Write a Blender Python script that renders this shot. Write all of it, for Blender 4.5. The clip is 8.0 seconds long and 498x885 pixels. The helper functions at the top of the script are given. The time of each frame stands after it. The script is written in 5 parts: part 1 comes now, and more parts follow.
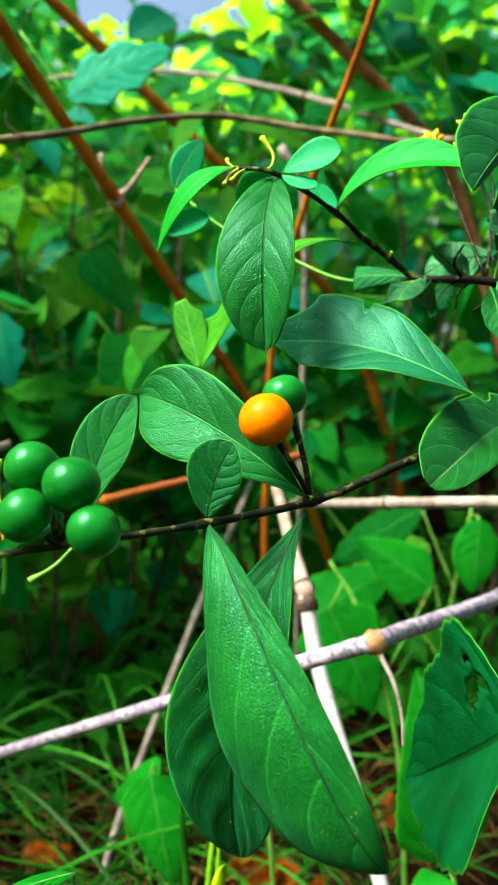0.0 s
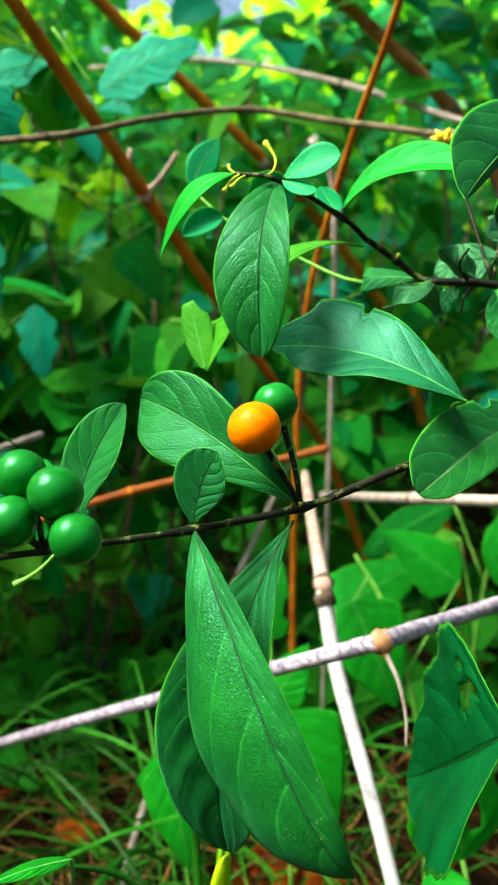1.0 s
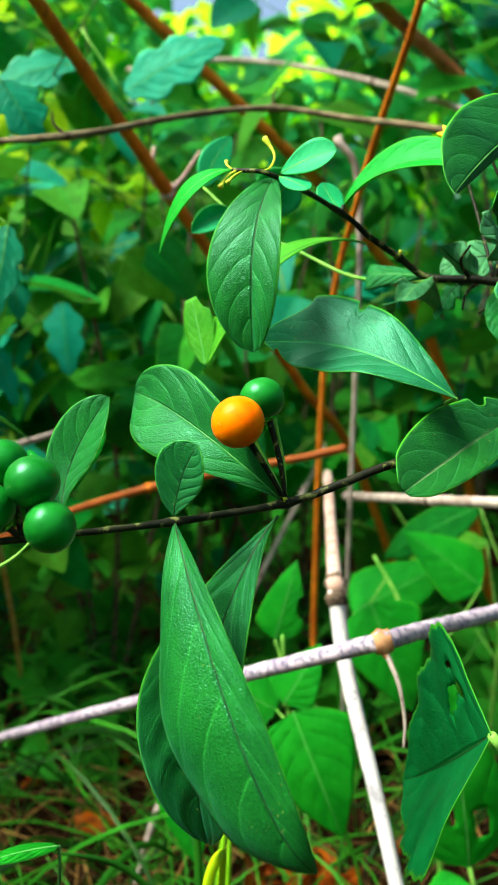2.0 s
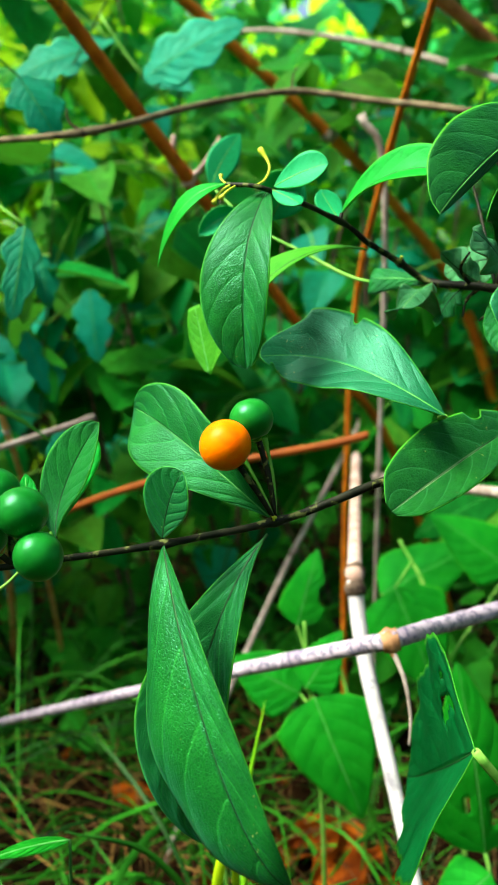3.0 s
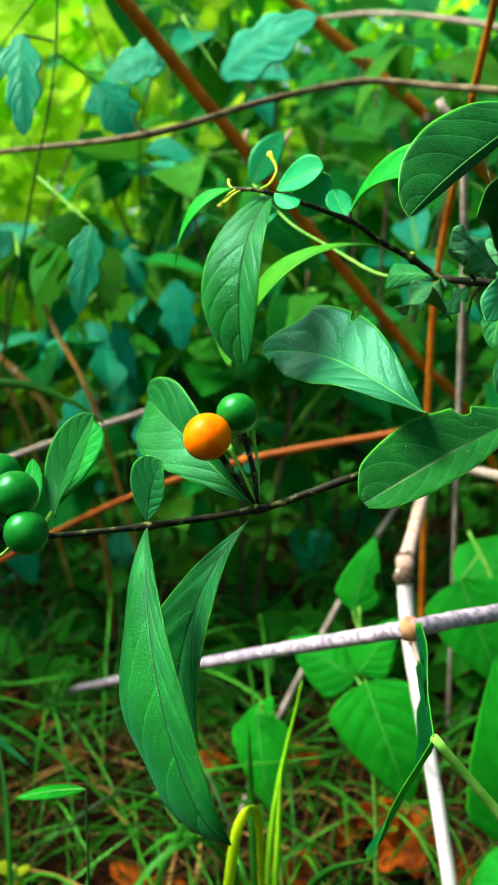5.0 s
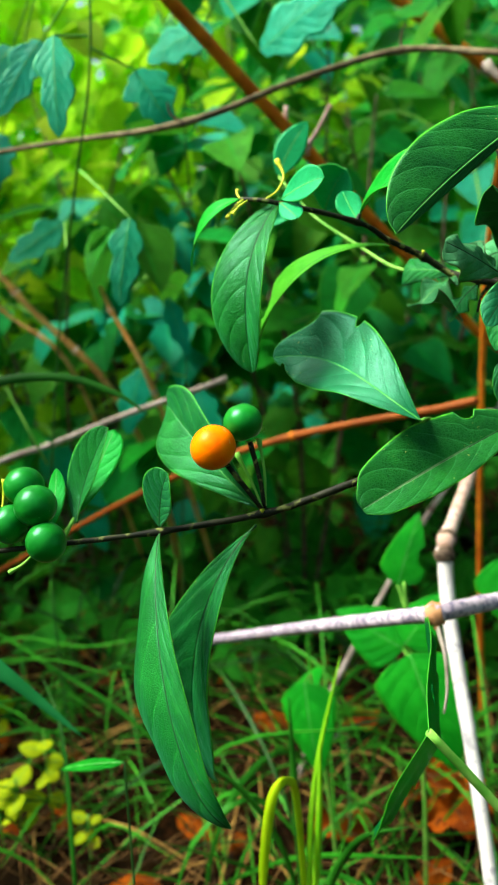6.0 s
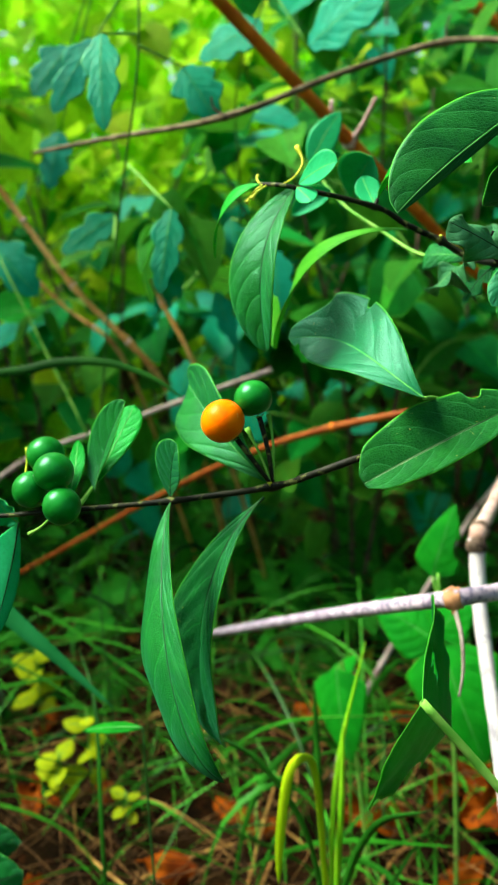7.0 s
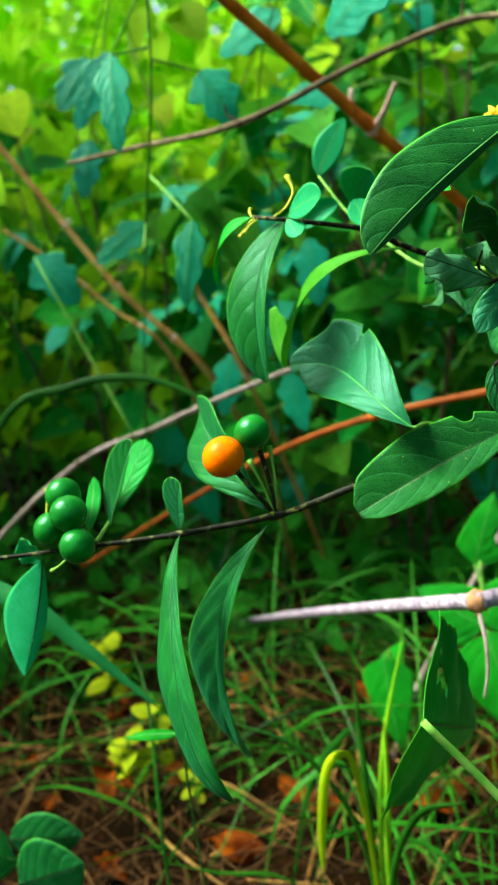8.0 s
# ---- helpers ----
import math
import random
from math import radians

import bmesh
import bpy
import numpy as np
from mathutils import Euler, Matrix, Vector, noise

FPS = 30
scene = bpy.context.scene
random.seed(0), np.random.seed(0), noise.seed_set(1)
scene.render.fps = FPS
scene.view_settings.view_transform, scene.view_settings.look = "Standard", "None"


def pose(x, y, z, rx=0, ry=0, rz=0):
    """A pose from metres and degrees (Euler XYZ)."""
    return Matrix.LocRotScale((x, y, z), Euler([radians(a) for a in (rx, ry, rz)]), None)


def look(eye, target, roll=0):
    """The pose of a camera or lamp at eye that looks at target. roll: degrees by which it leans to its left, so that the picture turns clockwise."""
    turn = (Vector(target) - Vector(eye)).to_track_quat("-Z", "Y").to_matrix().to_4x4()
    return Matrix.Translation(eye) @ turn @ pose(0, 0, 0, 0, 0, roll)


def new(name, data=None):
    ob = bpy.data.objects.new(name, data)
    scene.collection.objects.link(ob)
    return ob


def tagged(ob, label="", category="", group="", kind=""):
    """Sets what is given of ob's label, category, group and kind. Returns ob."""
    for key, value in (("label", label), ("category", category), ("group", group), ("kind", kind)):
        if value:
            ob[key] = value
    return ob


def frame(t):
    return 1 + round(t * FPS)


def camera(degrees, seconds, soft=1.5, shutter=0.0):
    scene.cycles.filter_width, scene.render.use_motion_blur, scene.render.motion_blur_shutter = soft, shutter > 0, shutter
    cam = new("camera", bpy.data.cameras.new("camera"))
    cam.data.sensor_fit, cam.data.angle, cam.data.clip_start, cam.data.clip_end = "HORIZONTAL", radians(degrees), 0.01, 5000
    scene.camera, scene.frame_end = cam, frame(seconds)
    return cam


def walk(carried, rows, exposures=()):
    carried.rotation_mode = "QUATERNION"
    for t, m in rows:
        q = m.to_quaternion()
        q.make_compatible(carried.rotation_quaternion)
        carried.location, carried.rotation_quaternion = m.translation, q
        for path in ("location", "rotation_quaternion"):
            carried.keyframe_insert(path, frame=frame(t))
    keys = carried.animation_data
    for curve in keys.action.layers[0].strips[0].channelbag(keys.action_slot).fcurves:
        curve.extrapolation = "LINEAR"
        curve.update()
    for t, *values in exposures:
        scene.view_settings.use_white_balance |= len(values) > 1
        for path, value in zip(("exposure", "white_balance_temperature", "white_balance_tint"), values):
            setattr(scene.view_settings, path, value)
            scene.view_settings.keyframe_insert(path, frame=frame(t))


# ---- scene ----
# ---------------------------------------------------------------- camera
cam = camera(35.2, 8.0, soft=0.7)
PATH = [
    (0, (-0.00022, -0.00081, 0.30626), (-0.00005, 0.19835, 0.28792), -0.18),
    (0.5, (0.00616, -0.00113, 0.31080), (-0.00020, 0.19762, 0.28940), -0.27),
    (1, (0.01227, -0.00276, 0.31132), (0.00002, 0.19561, 0.28899), 0.02),
    (1.5, (0.01827, -0.00256, 0.30698), (0.00092, 0.19570, 0.28716), 0.66),
    (3, (0.03699, -0.00185, 0.32263), (0.00243, 0.19265, 0.29138), -0.43),
    (3.5, (0.04404, -0.00425, 0.32486), (0.00313, 0.18875, 0.29202), -0.40),
    (4, (0.05267, -0.00359, 0.32243), (0.00305, 0.18747, 0.29029), -0.08),
    (4.5, (0.06105, -0.00472, 0.32123), (0.00430, 0.18444, 0.28967), 0.19),
    (6, (0.09084, -0.00323, 0.34049), (0.00648, 0.17213, 0.29431), -3.33),
    (6.5, (0.09729, -0.00421, 0.33606), (0.00702, 0.16818, 0.28989), -2.71),
    (7, (0.10700, -0.00435, 0.33485), (0.00779, 0.16339, 0.28989), -3.19),
    (7.5, (0.11521, -0.00370, 0.34023), (0.00966, 0.15959, 0.29339), -4.43),
    (8, (0.12673, 0.00355, 0.35246), (0.01204, 0.15892, 0.30044), -7.88),
]
walk(cam, [(t, look(eye, target, roll)) for t, eye, target, roll in PATH], exposures=[(0, 1.96, 6330, 2), (8, 2.00, 6330, 2)])
cam.data.dof.use_dof = True
cam.data.dof.focus_distance = 0.165
cam.data.dof.aperture_fstop = 33.0

# ---------------------------------------------------------------- light
world = bpy.data.worlds.new("sky")
scene.world = world
world.use_nodes = True
wn = world.node_tree.nodes
sky = wn.new("ShaderNodeTexSky")
sky.sky_type = "NISHITA"
sky.sun_disc = False
SUN_ELEV, SUN_AZ = radians(55), radians(-112)     # azimuth from +y towards +x
sky.sun_elevation, sky.sun_rotation = SUN_ELEV, SUN_AZ
sky.dust_density, sky.air_density = 5.0, 1.0
wn["Background"].inputs["Strength"].default_value = 0.072
world.node_tree.links.new(sky.outputs[0], wn["Background"].inputs["Color"])
sun = new("sun", bpy.data.lights.new("sun", "SUN"))
sun.data.energy, sun.data.angle, sun.data.color = 3.4, radians(30), (1.0, 0.93, 0.80)
sd = Vector((math.sin(SUN_AZ) * math.cos(SUN_ELEV), math.cos(SUN_AZ) * math.cos(SUN_ELEV), math.sin(SUN_ELEV)))
sun.matrix_world = look(sd * 20, (0, 0, 0))


# ---------------------------------------------------------------- materials
def mat(name):
    m = bpy.data.materials.new(name)
    m.use_nodes = True
    nt = m.node_tree
    return m, nt, nt.nodes["Principled BSDF"], nt.nodes["Material Output"]


def mth(nt, op, a, b=None, c=None):
    n = nt.nodes.new("ShaderNodeMath")
    n.operation = op
    for i, v in enumerate((a, b, c)):
        if v is None:
            continue
        if isinstance(v, (int, float)):
            n.inputs[i].default_value = v
        else:
            nt.links.new(v, n.inputs[i])
    return n.outputs[0]


def mixc(nt, fac, a, b):
    n = nt.nodes.new("ShaderNodeMix")
    n.data_type = "RGBA"
    for sock, v in ((n.inputs[0], fac), (n.inputs[6], a), (n.inputs[7], b)):
        if isinstance(v, (int, float)):
            sock.default_value = v
        elif isinstance(v, tuple):
            sock.default_value = (*v, 1)
        else:
            nt.links.new(v, sock)
    return n.outputs[2]


def step(nt, v, lo, hi):
    n = nt.nodes.new("ShaderNodeMapRange")
    n.interpolation_type = "SMOOTHSTEP"
    nt.links.new(v, n.inputs[0])
    n.inputs[1].default_value, n.inputs[2].default_value = lo, hi
    return n.outputs[0]


def grain(nt, scale, detail=3.0, rough=0.55):
    co = nt.nodes.new("ShaderNodeNewGeometry")
    n = nt.nodes.new("ShaderNodeTexNoise")
    n.inputs["Scale"].default_value, n.inputs["Detail"].default_value = scale, detail
    n.inputs["Roughness"].default_value = rough
    nt.links.new(co.outputs["Position"], n.inputs["Vector"])
    return n.outputs[0]


def bump(nt, p, height, dist, strength=1.0):
    b = nt.nodes.new("ShaderNodeBump")
    b.inputs["Distance"].default_value, b.inputs["Strength"].default_value = dist, strength
    nt.links.new(height, b.inputs["Height"])
    nt.links.new(b.outputs[0], p.inputs["Normal"])


def leaf_material(name, dark, light, vein, nveins=6, rough=0.42, translucent=0.25, glow=(0.10, 0.42, 0.02), vary=0.0, spots=0.0, relief=0.00012, spec=0.22, lats=0.35, ribcol=None, sky_sheen=0.0, rim=(0.11, 0.55, 0.015), tint=(0.28, 1.0, 0.74)):
    m, nt, p, out = mat(name)
    uv = nt.nodes.new("ShaderNodeUVMap")
    sep = nt.nodes.new("ShaderNodeSeparateXYZ")
    nt.links.new(uv.outputs[0], sep.inputs[0])
    u = sep.outputs[0]
    v = mth(nt, "MULTIPLY", mth(nt, "SUBTRACT", sep.outputs[1], 0.5), 2.0)
    a = mth(nt, "ABSOLUTE", v)
    sweep = mth(nt, "MULTIPLY", mth(nt, "POWER", a, 1.45), 0.30)
    wob = mth(nt, "MULTIPLY", mth(nt, "SUBTRACT", grain(nt, 90), 0.5), 0.05)
    side = mth(nt, "MULTIPLY", mth(nt, "GREATER_THAN", v, 0.0), 0.45)
    s = mth(nt, "ADD", mth(nt, "MULTIPLY", mth(nt, "ADD", mth(nt, "SUBTRACT", u, sweep), wob), nveins), side)
    tri = mth(nt, "MULTIPLY", mth(nt, "ABSOLUTE", mth(nt, "SUBTRACT", mth(nt, "FRACT", s), 0.5)), 2.0)
    lat = mth(nt, "MULTIPLY", step(nt, tri, 0.90, 1.0), step(nt, mth(nt, "SUBTRACT", 1.0, a), 0.04, 0.35))
    mid = step(nt, mth(nt, "SUBTRACT", 1.0, a), 0.95, 0.99)
    fine = nt.nodes.new("ShaderNodeTexVoronoi")
    fine.feature = "DISTANCE_TO_EDGE"
    fine.inputs["Scale"].default_value = 1500
    co = nt.nodes.new("ShaderNodeNewGeometry")
    nt.links.new(co.outputs["Position"], fine.inputs["Vector"])
    net = step(nt, fine.outputs[0], 0.0, 0.25)
    wr = nt.nodes.new("ShaderNodeCombineXYZ")
    nt.links.new(mth(nt, "MULTIPLY", mth(nt, "SUBTRACT", u, mth(nt, "MULTIPLY", sweep, 1.2)), 64.0), wr.inputs[0])
    nt.links.new(mth(nt, "MULTIPLY", v, 15.0), wr.inputs[1])
    wrn = nt.nodes.new("ShaderNodeTexNoise")
    wrn.inputs["Scale"].default_value, wrn.inputs["Detail"].default_value = 1.0, 3.0
    nt.links.new(wr.outputs[0], wrn.inputs["Vector"])
    crease = step(nt, wrn.outputs[0], 0.42, 0.66)
    mott = step(nt, grain(nt, 130, 4), 0.3, 0.72)
    col = mixc(nt, mott, dark, light)
    col = mixc(nt, mth(nt, "MULTIPLY", step(nt, grain(nt, 800, 4), 0.45, 0.75), 0.35), col, tuple(0.35 * q for q in dark))
    if vary:
        oi = nt.nodes.new("ShaderNodeObjectInfo")
        hs = nt.nodes.new("ShaderNodeHueSaturation")
        nt.links.new(mth(nt, "ADD", 0.5 - vary * 0.1, mth(nt, "MULTIPLY", oi.outputs["Random"], vary * 0.13)), hs.inputs["Hue"])
        rnd = mth(nt, "FRACT", mth(nt, "MULTIPLY", oi.outputs["Random"], 17.3))
        nt.links.new(mth(nt, "ADD", 1.0 - vary * 0.8, mth(nt, "MULTIPLY", rnd, vary * 1.7)), hs.inputs["Value"])
        nt.links.new(col, hs.inputs["Color"])
        col = hs.outputs[0]
    veins = mth(nt, "MULTIPLY", lat, lats)
    edge = step(nt, a, 0.955, 0.985)
    col = mixc(nt, mth(nt, "MULTIPLY", veins, 0.7), col, vein)
    col = mixc(nt, mth(nt, "MULTIPLY", mid, 0.8), col, ribcol or vein)
    col = mixc(nt, mth(nt, "MULTIPLY", mth(nt, "SUBTRACT", 1.0, net), 0.14), col, vein)
    # paler cross-veins on wrinkle ridges; shade of the hollows put into the colour
    col = mixc(nt, mth(nt, "MULTIPLY", step(nt, wrn.outputs[0], 0.62, 0.74), 0.16), col, vein)
    col = mixc(nt, mth(nt, "MULTIPLY", step(nt, mth(nt, "SUBTRACT", 1.0, wrn.outputs[0]), 0.56, 0.72), 0.22), col, tuple(0.5 * q for q in dark))
    # pale leaf margin, which also carries a painted bright rim highlight
    col = mixc(nt, mth(nt, "MULTIPLY", edge, 0.6), col, rim)
    if spots:
        sp = mth(nt, "MULTIPLY", step(nt, grain(nt, 1500, 1.0), 0.715, 0.76), step(nt, grain(nt, 75, 2.0), 0.52, 0.66))
        col = mixc(nt, mth(nt, "MULTIPLY", sp, spots), col, (0.50, 0.52, 0.12))
    nt.links.new(col, p.inputs["Base Color"])
    p.inputs["Roughness"].default_value = rough
    nt.links.new(mth(nt, "ADD", rough - 0.09, mth(nt, "MULTIPLY", grain(nt, 210), 0.2)), p.inputs["Roughness"])
    p.inputs["Specular IOR Level"].default_value = spec
    # teal specular tint and sheen imitate blue sky reflected on the blade
    p.inputs["Specular Tint"].default_value = (*tint, 1)
    p.inputs["Sheen Weight"].default_value, p.inputs["Sheen Roughness"].default_value = sky_sheen, 0.55
    p.inputs["Sheen Tint"].default_value = (0.10, 0.85, 0.60, 1)
    h = mth(nt, "ADD", mth(nt, "MULTIPLY", mth(nt, "POWER", tri, 2.5), -0.75), mth(nt, "MULTIPLY", net, 0.14))
    h = mth(nt, "ADD", h, mth(nt, "MULTIPLY", crease, 0.16))
    h = mth(nt, "SUBTRACT", mth(nt, "ADD", h, mth(nt, "MULTIPLY", grain(nt, 160), 0.45)), mth(nt, "MULTIPLY", mid, 0.8))
    bump(nt, p, h, relief)
    tr = nt.nodes.new("ShaderNodeBsdfTranslucent")
    nt.links.new(mixc(nt, 0.65, col, glow), tr.inputs["Color"])
    ms = nt.nodes.new("ShaderNodeMixShader")
    ms.inputs[0].default_value = translucent
    nt.links.new(p.outputs[0], ms.inputs[1])
    nt.links.new(tr.outputs[0], ms.inputs[2])
    nt.links.new(ms.outputs[0], out.inputs["Surface"])
    return m


def rough_material(name, c1, c2, scale=60, stretch=(1, 1, 1), rough=0.7, c3=None, amount3=0.0, relief=0.0004, spec=0.14, scale3=None, vary=0.0, t3=(0.55, 0.66)):
    m, nt, p, out = mat(name)
    co = nt.nodes.new("ShaderNodeNewGeometry")
    mp = nt.nodes.new("ShaderNodeMapping")
    mp.inputs["Scale"].default_value = stretch
    nt.links.new(co.outputs["Position"], mp.inputs[0])
    n = nt.nodes.new("ShaderNodeTexNoise")
    n.inputs["Scale"].default_value, n.inputs["Detail"].default_value = scale, 5
    nt.links.new(mp.outputs[0], n.inputs["Vector"])
    col = mixc(nt, step(nt, n.outputs[0], 0.32, 0.68), c1, c2)
    if c3:
        col = mixc(nt, mth(nt, "MULTIPLY", step(nt, grain(nt, scale3 or scale * 3.1, 4), *t3), amount3), col, c3)
    if vary:
        oi = nt.nodes.new("ShaderNodeNewGeometry")
        hs = nt.nodes.new("ShaderNodeHueSaturation")
        nt.links.new(mth(nt, "ADD", 1.0 - vary, mth(nt, "MULTIPLY", oi.outputs["Random Per Island"], vary * 2)), hs.inputs["Value"])
        nt.links.new(col, hs.inputs["Color"])
        col = hs.outputs[0]
    nt.links.new(col, p.inputs["Base Color"])
    p.inputs["Roughness"].default_value = rough
    p.inputs["Specular IOR Level"].default_value = spec
    bump(nt, p, mth(nt, "ADD", n.outputs[0], mth(nt, "MULTIPLY", grain(nt, scale * 6, 4), 0.5)), relief)
    return m


LEAF = leaf_material("shrub_leaf", (0.006, 0.100, 0.006), (0.014, 0.180, 0.014), (0.05, 0.44, 0.05), spots=0.7, translucent=0.22, relief=0.00035, lats=0.60, spec=0.50, rough=0.33, ribcol=(0.003, 0.035, 0.006), sky_sheen=0.10)
LEAF_DARK = leaf_material("shrub_leaf_old", (0.005, 0.080, 0.008), (0.011, 0.150, 0.018), (0.04, 0.38, 0.05), spots=0.9, translucent=0.12, relief=0.00035, lats=0.60, spec=0.40, rough=0.35, ribcol=(0.003, 0.035, 0.006), sky_sheen=0.10)
LEAF_SLATE = leaf_material("slate_green_leaf", (0.006, 0.085, 0.022), (0.013, 0.160, 0.050), (0.04, 0.34, 0.12), spots=0.9, translucent=0.12, relief=0.00015, lats=0.4, spec=0.36, rough=0.36, sky_sheen=0.12)
LEAF_OLDEST = leaf_material("darkest_leaf", (0.006, 0.066, 0.004), (0.014, 0.135, 0.009), (0.06, 0.34, 0.08), spots=1.0, translucent=0.15, relief=0.00018, lats=0.5, spec=0.16, rough=0.40, ribcol=(0.20, 0.34, 0.14), sky_sheen=0.10)
LEAF_YOUNG = leaf_material("young_leaf", (0.008, 0.33, 0.014), (0.018, 0.45, 0.026), (0.07, 0.48, 0.08), nveins=6, translucent=0.3, rough=0.42)
LEAF_PALE = leaf_material("pale_leaf", (0.020, 0.40, 0.110), (0.040, 0.50, 0.170), (0.06, 0.54, 0.20), nveins=6, translucent=0.35, rough=0.42, lats=0.10, spec=0.25, sky_sheen=0.3, relief=0.00004)
LEAF_WITHERED = leaf_material("withered_leaf", (0.040, 0.27, 0.085), (0.120, 0.44, 0.17), (0.24, 0.46, 0.20), nveins=6, translucent=0.2, rough=0.45, lats=0.3, spec=0.3, relief=0.0004, rim=(0.16, 0.20, 0.05))
LEAF_LIME = leaf_material("lime_leaf", (0.05, 0.33, 0.01), (0.10, 0.46, 0.02), (0.2, 0.6, 0.06), nveins=6, translucent=0.38, rough=0.45)
LEAF_YELLOW = leaf_material("yellow_leaf", (0.34, 0.48, 0.003), (0.50, 0.60, 0.006), (0.5, 0.6, 0.05), nveins=5, translucent=0.3, rough=0.6, glow=(0.5, 0.6, 0.005), spec=0.05)
LEAF_VINE = leaf_material("vine_leaf", (0.005, 0.150, 0.030), (0.010, 0.225, 0.050), (0.003, 0.07, 0.008), nveins=6, translucent=0.42, rough=0.5, relief=0.0004, spec=0.3)
LEAF_HEART = leaf_material("heart_leaf", (0.012, 0.31, 0.007), (0.026, 0.43, 0.014), (0.06, 0.48, 0.03), nveins=6, translucent=0.34, rough=0.55, relief=0.0004, spec=0.25)
LEAF_BUSH = leaf_material("bush_leaf", (0.008, 0.15, 0.016), (0.018, 0.28, 0.034), (0.02, 0.40, 0.03), nveins=6, translucent=0.28, rough=0.5, vary=0.6, relief=0.0004, spec=0.08, tint=(0.3, 1.0, 0.5))
# lighter, bluer bush leaf: haze and sky brightness are put into the colour
LEAF_FAR = leaf_material("hazed_far_leaf", (0.018, 0.27, 0.050), (0.045, 0.42, 0.100), (0.03, 0.40, 0.06), nveins=6, translucent=0.30, rough=0.5, vary=0.0, relief=0.0006, spec=0.10)
LEAF_TEAL = leaf_material("bluish_leaf", (0.010, 0.29, 0.170), (0.022, 0.41, 0.27), (0.03, 0.54, 0.18), nveins=7, translucent=0.25, rough=0.45, vary=0.25, relief=0.0003, spec=0.3)
# yellow-green copy of the bush leaf, with sunlight put into its colour
LEAF_SUN_TINT = leaf_material("sun_tinted_leaf", (0.21, 0.62, 0.008), (0.40, 0.80, 0.016), (0.25, 0.62, 0.01), nveins=6, translucent=0.40, rough=0.5, vary=0.6, glow=(0.40, 0.75, 0.02), relief=0.001, spec=0.05)
RIB_DARK = rough_material("dark_midrib", (0.006, 0.03, 0.008), (0.02, 0.09, 0.02), 300, rough=0.5, relief=0.0001)
RIB_LIGHT = rough_material("light_midrib", (0.06, 0.32, 0.05), (0.12, 0.42, 0.09), 300, rough=0.5, relief=0.0001)
STEM = rough_material("dark_stem", (0.005, 0.007, 0.003), (0.018, 0.020, 0.009), 220, (1, 1, 1), 0.55, (0.20, 0.24, 0.06), 0.6, 0.0002, scale3=420)
STEM_GREEN = rough_material("green_stem", (0.12, 0.40, 0.04), (0.24, 0.52, 0.08), 200, rough=0.5, relief=0.0001)
STEM_DULL = rough_material("dull_green_stem", (0.016, 0.075, 0.012), (0.040, 0.140, 0.024), 160, rough=0.6, relief=0.0001)
STEM_YELLOW = rough_material("yellow_bud", (0.42, 0.52, 0.02), (0.62, 0.66, 0.06), 300, rough=0.5, relief=0.0001)
CANE = rough_material("bleached_cane", (0.40, 0.32, 0.41), (0.66, 0.56, 0.66), 120, (1, 1, 1), 0.6, (0.07, 0.08, 0.16), 0.65, 0.0003, scale3=420, t3=(0.50, 0.57))
CANE_WHITE = rough_material("white_cane", (0.62, 0.58, 0.58), (0.82, 0.80, 0.80), 70, rough=0.6, c3=(0.26, 0.24, 0.30), amount3=0.75, relief=0.0003, scale3=140)
CANE_NODE = rough_material("cane_node", (0.35, 0.14, 0.05), (0.62, 0.33, 0.16), 160, rough=0.7, relief=0.0005)
CANE_PINK = rough_material("pinkish_cane", (0.50, 0.32, 0.25), (0.72, 0.55, 0.48), 90, rough=0.6, c3=(0.30, 0.16, 0.10), amount3=0.6, relief=0.0003)
BARK_ORANGE = rough_material("orange_bark", (0.50, 0.12, 0.006), (0.74, 0.23, 0.012), 70, rough=0.6, c3=(0.16, 0.05, 0.015), amount3=0.45, relief=0.0004)
BARK_RED = rough_material("red_bark", (0.50, 0.15, 0.05), (0.66, 0.26, 0.11), 60, rough=0.65, c3=(0.16, 0.05, 0.03), amount3=0.6, relief=0.0004)
BARK_GOLD = rough_material("golden_bark", (0.22, 0.050, 0.006), (0.36, 0.095, 0.012), 60, rough=0.55, c3=(0.2, 0.07, 0.02), amount3=0.5, relief=0.0003)
BARK_BROWN = rough_material("brown_twig_bark", (0.05, 0.035, 0.025), (0.16, 0.11, 0.075), 120, rough=0.75, c3=(0.30, 0.22, 0.15), amount3=0.5, relief=0.0004)
BARK_TAN = rough_material("tan_twig_bark", (0.11, 0.085, 0.045), (0.27, 0.215, 0.12), 120, rough=0.75, c3=(0.06, 0.04, 0.03), amount3=0.6, relief=0.0004)
STRAW_PALE = rough_material("pale_dry_stalk", (0.24, 0.12, 0.025), (0.46, 0.29, 0.07), 90, rough=0.7, c3=(0.10, 0.04, 0.012), amount3=0.6, relief=0.0002)
BARK_DULL = rough_material("dull_brown_cane", (0.42, 0.20, 0.040), (0.62, 0.38, 0.12), 60, rough=0.7, c3=(0.08, 0.035, 0.012), amount3=0.6, relief=0.0003)
BARK_PALE = rough_material("pale_dry_stem", (0.30, 0.24, 0.20), (0.52, 0.44, 0.38), 80, rough=0.75, c3=(0.12, 0.08, 0.06), amount3=0.5, relief=0.0003)
GRASS = rough_material("grass_blade", (0.009, 0.080, 0.003), (0.024, 0.160, 0.008), 40, rough=0.5, relief=0.0001, vary=0.8)
GRASS_YELLOW = rough_material("yellow_grass_blade", (0.42, 0.72, 0.004), (0.56, 0.82, 0.008), 60, rough=0.5, relief=0.0001)
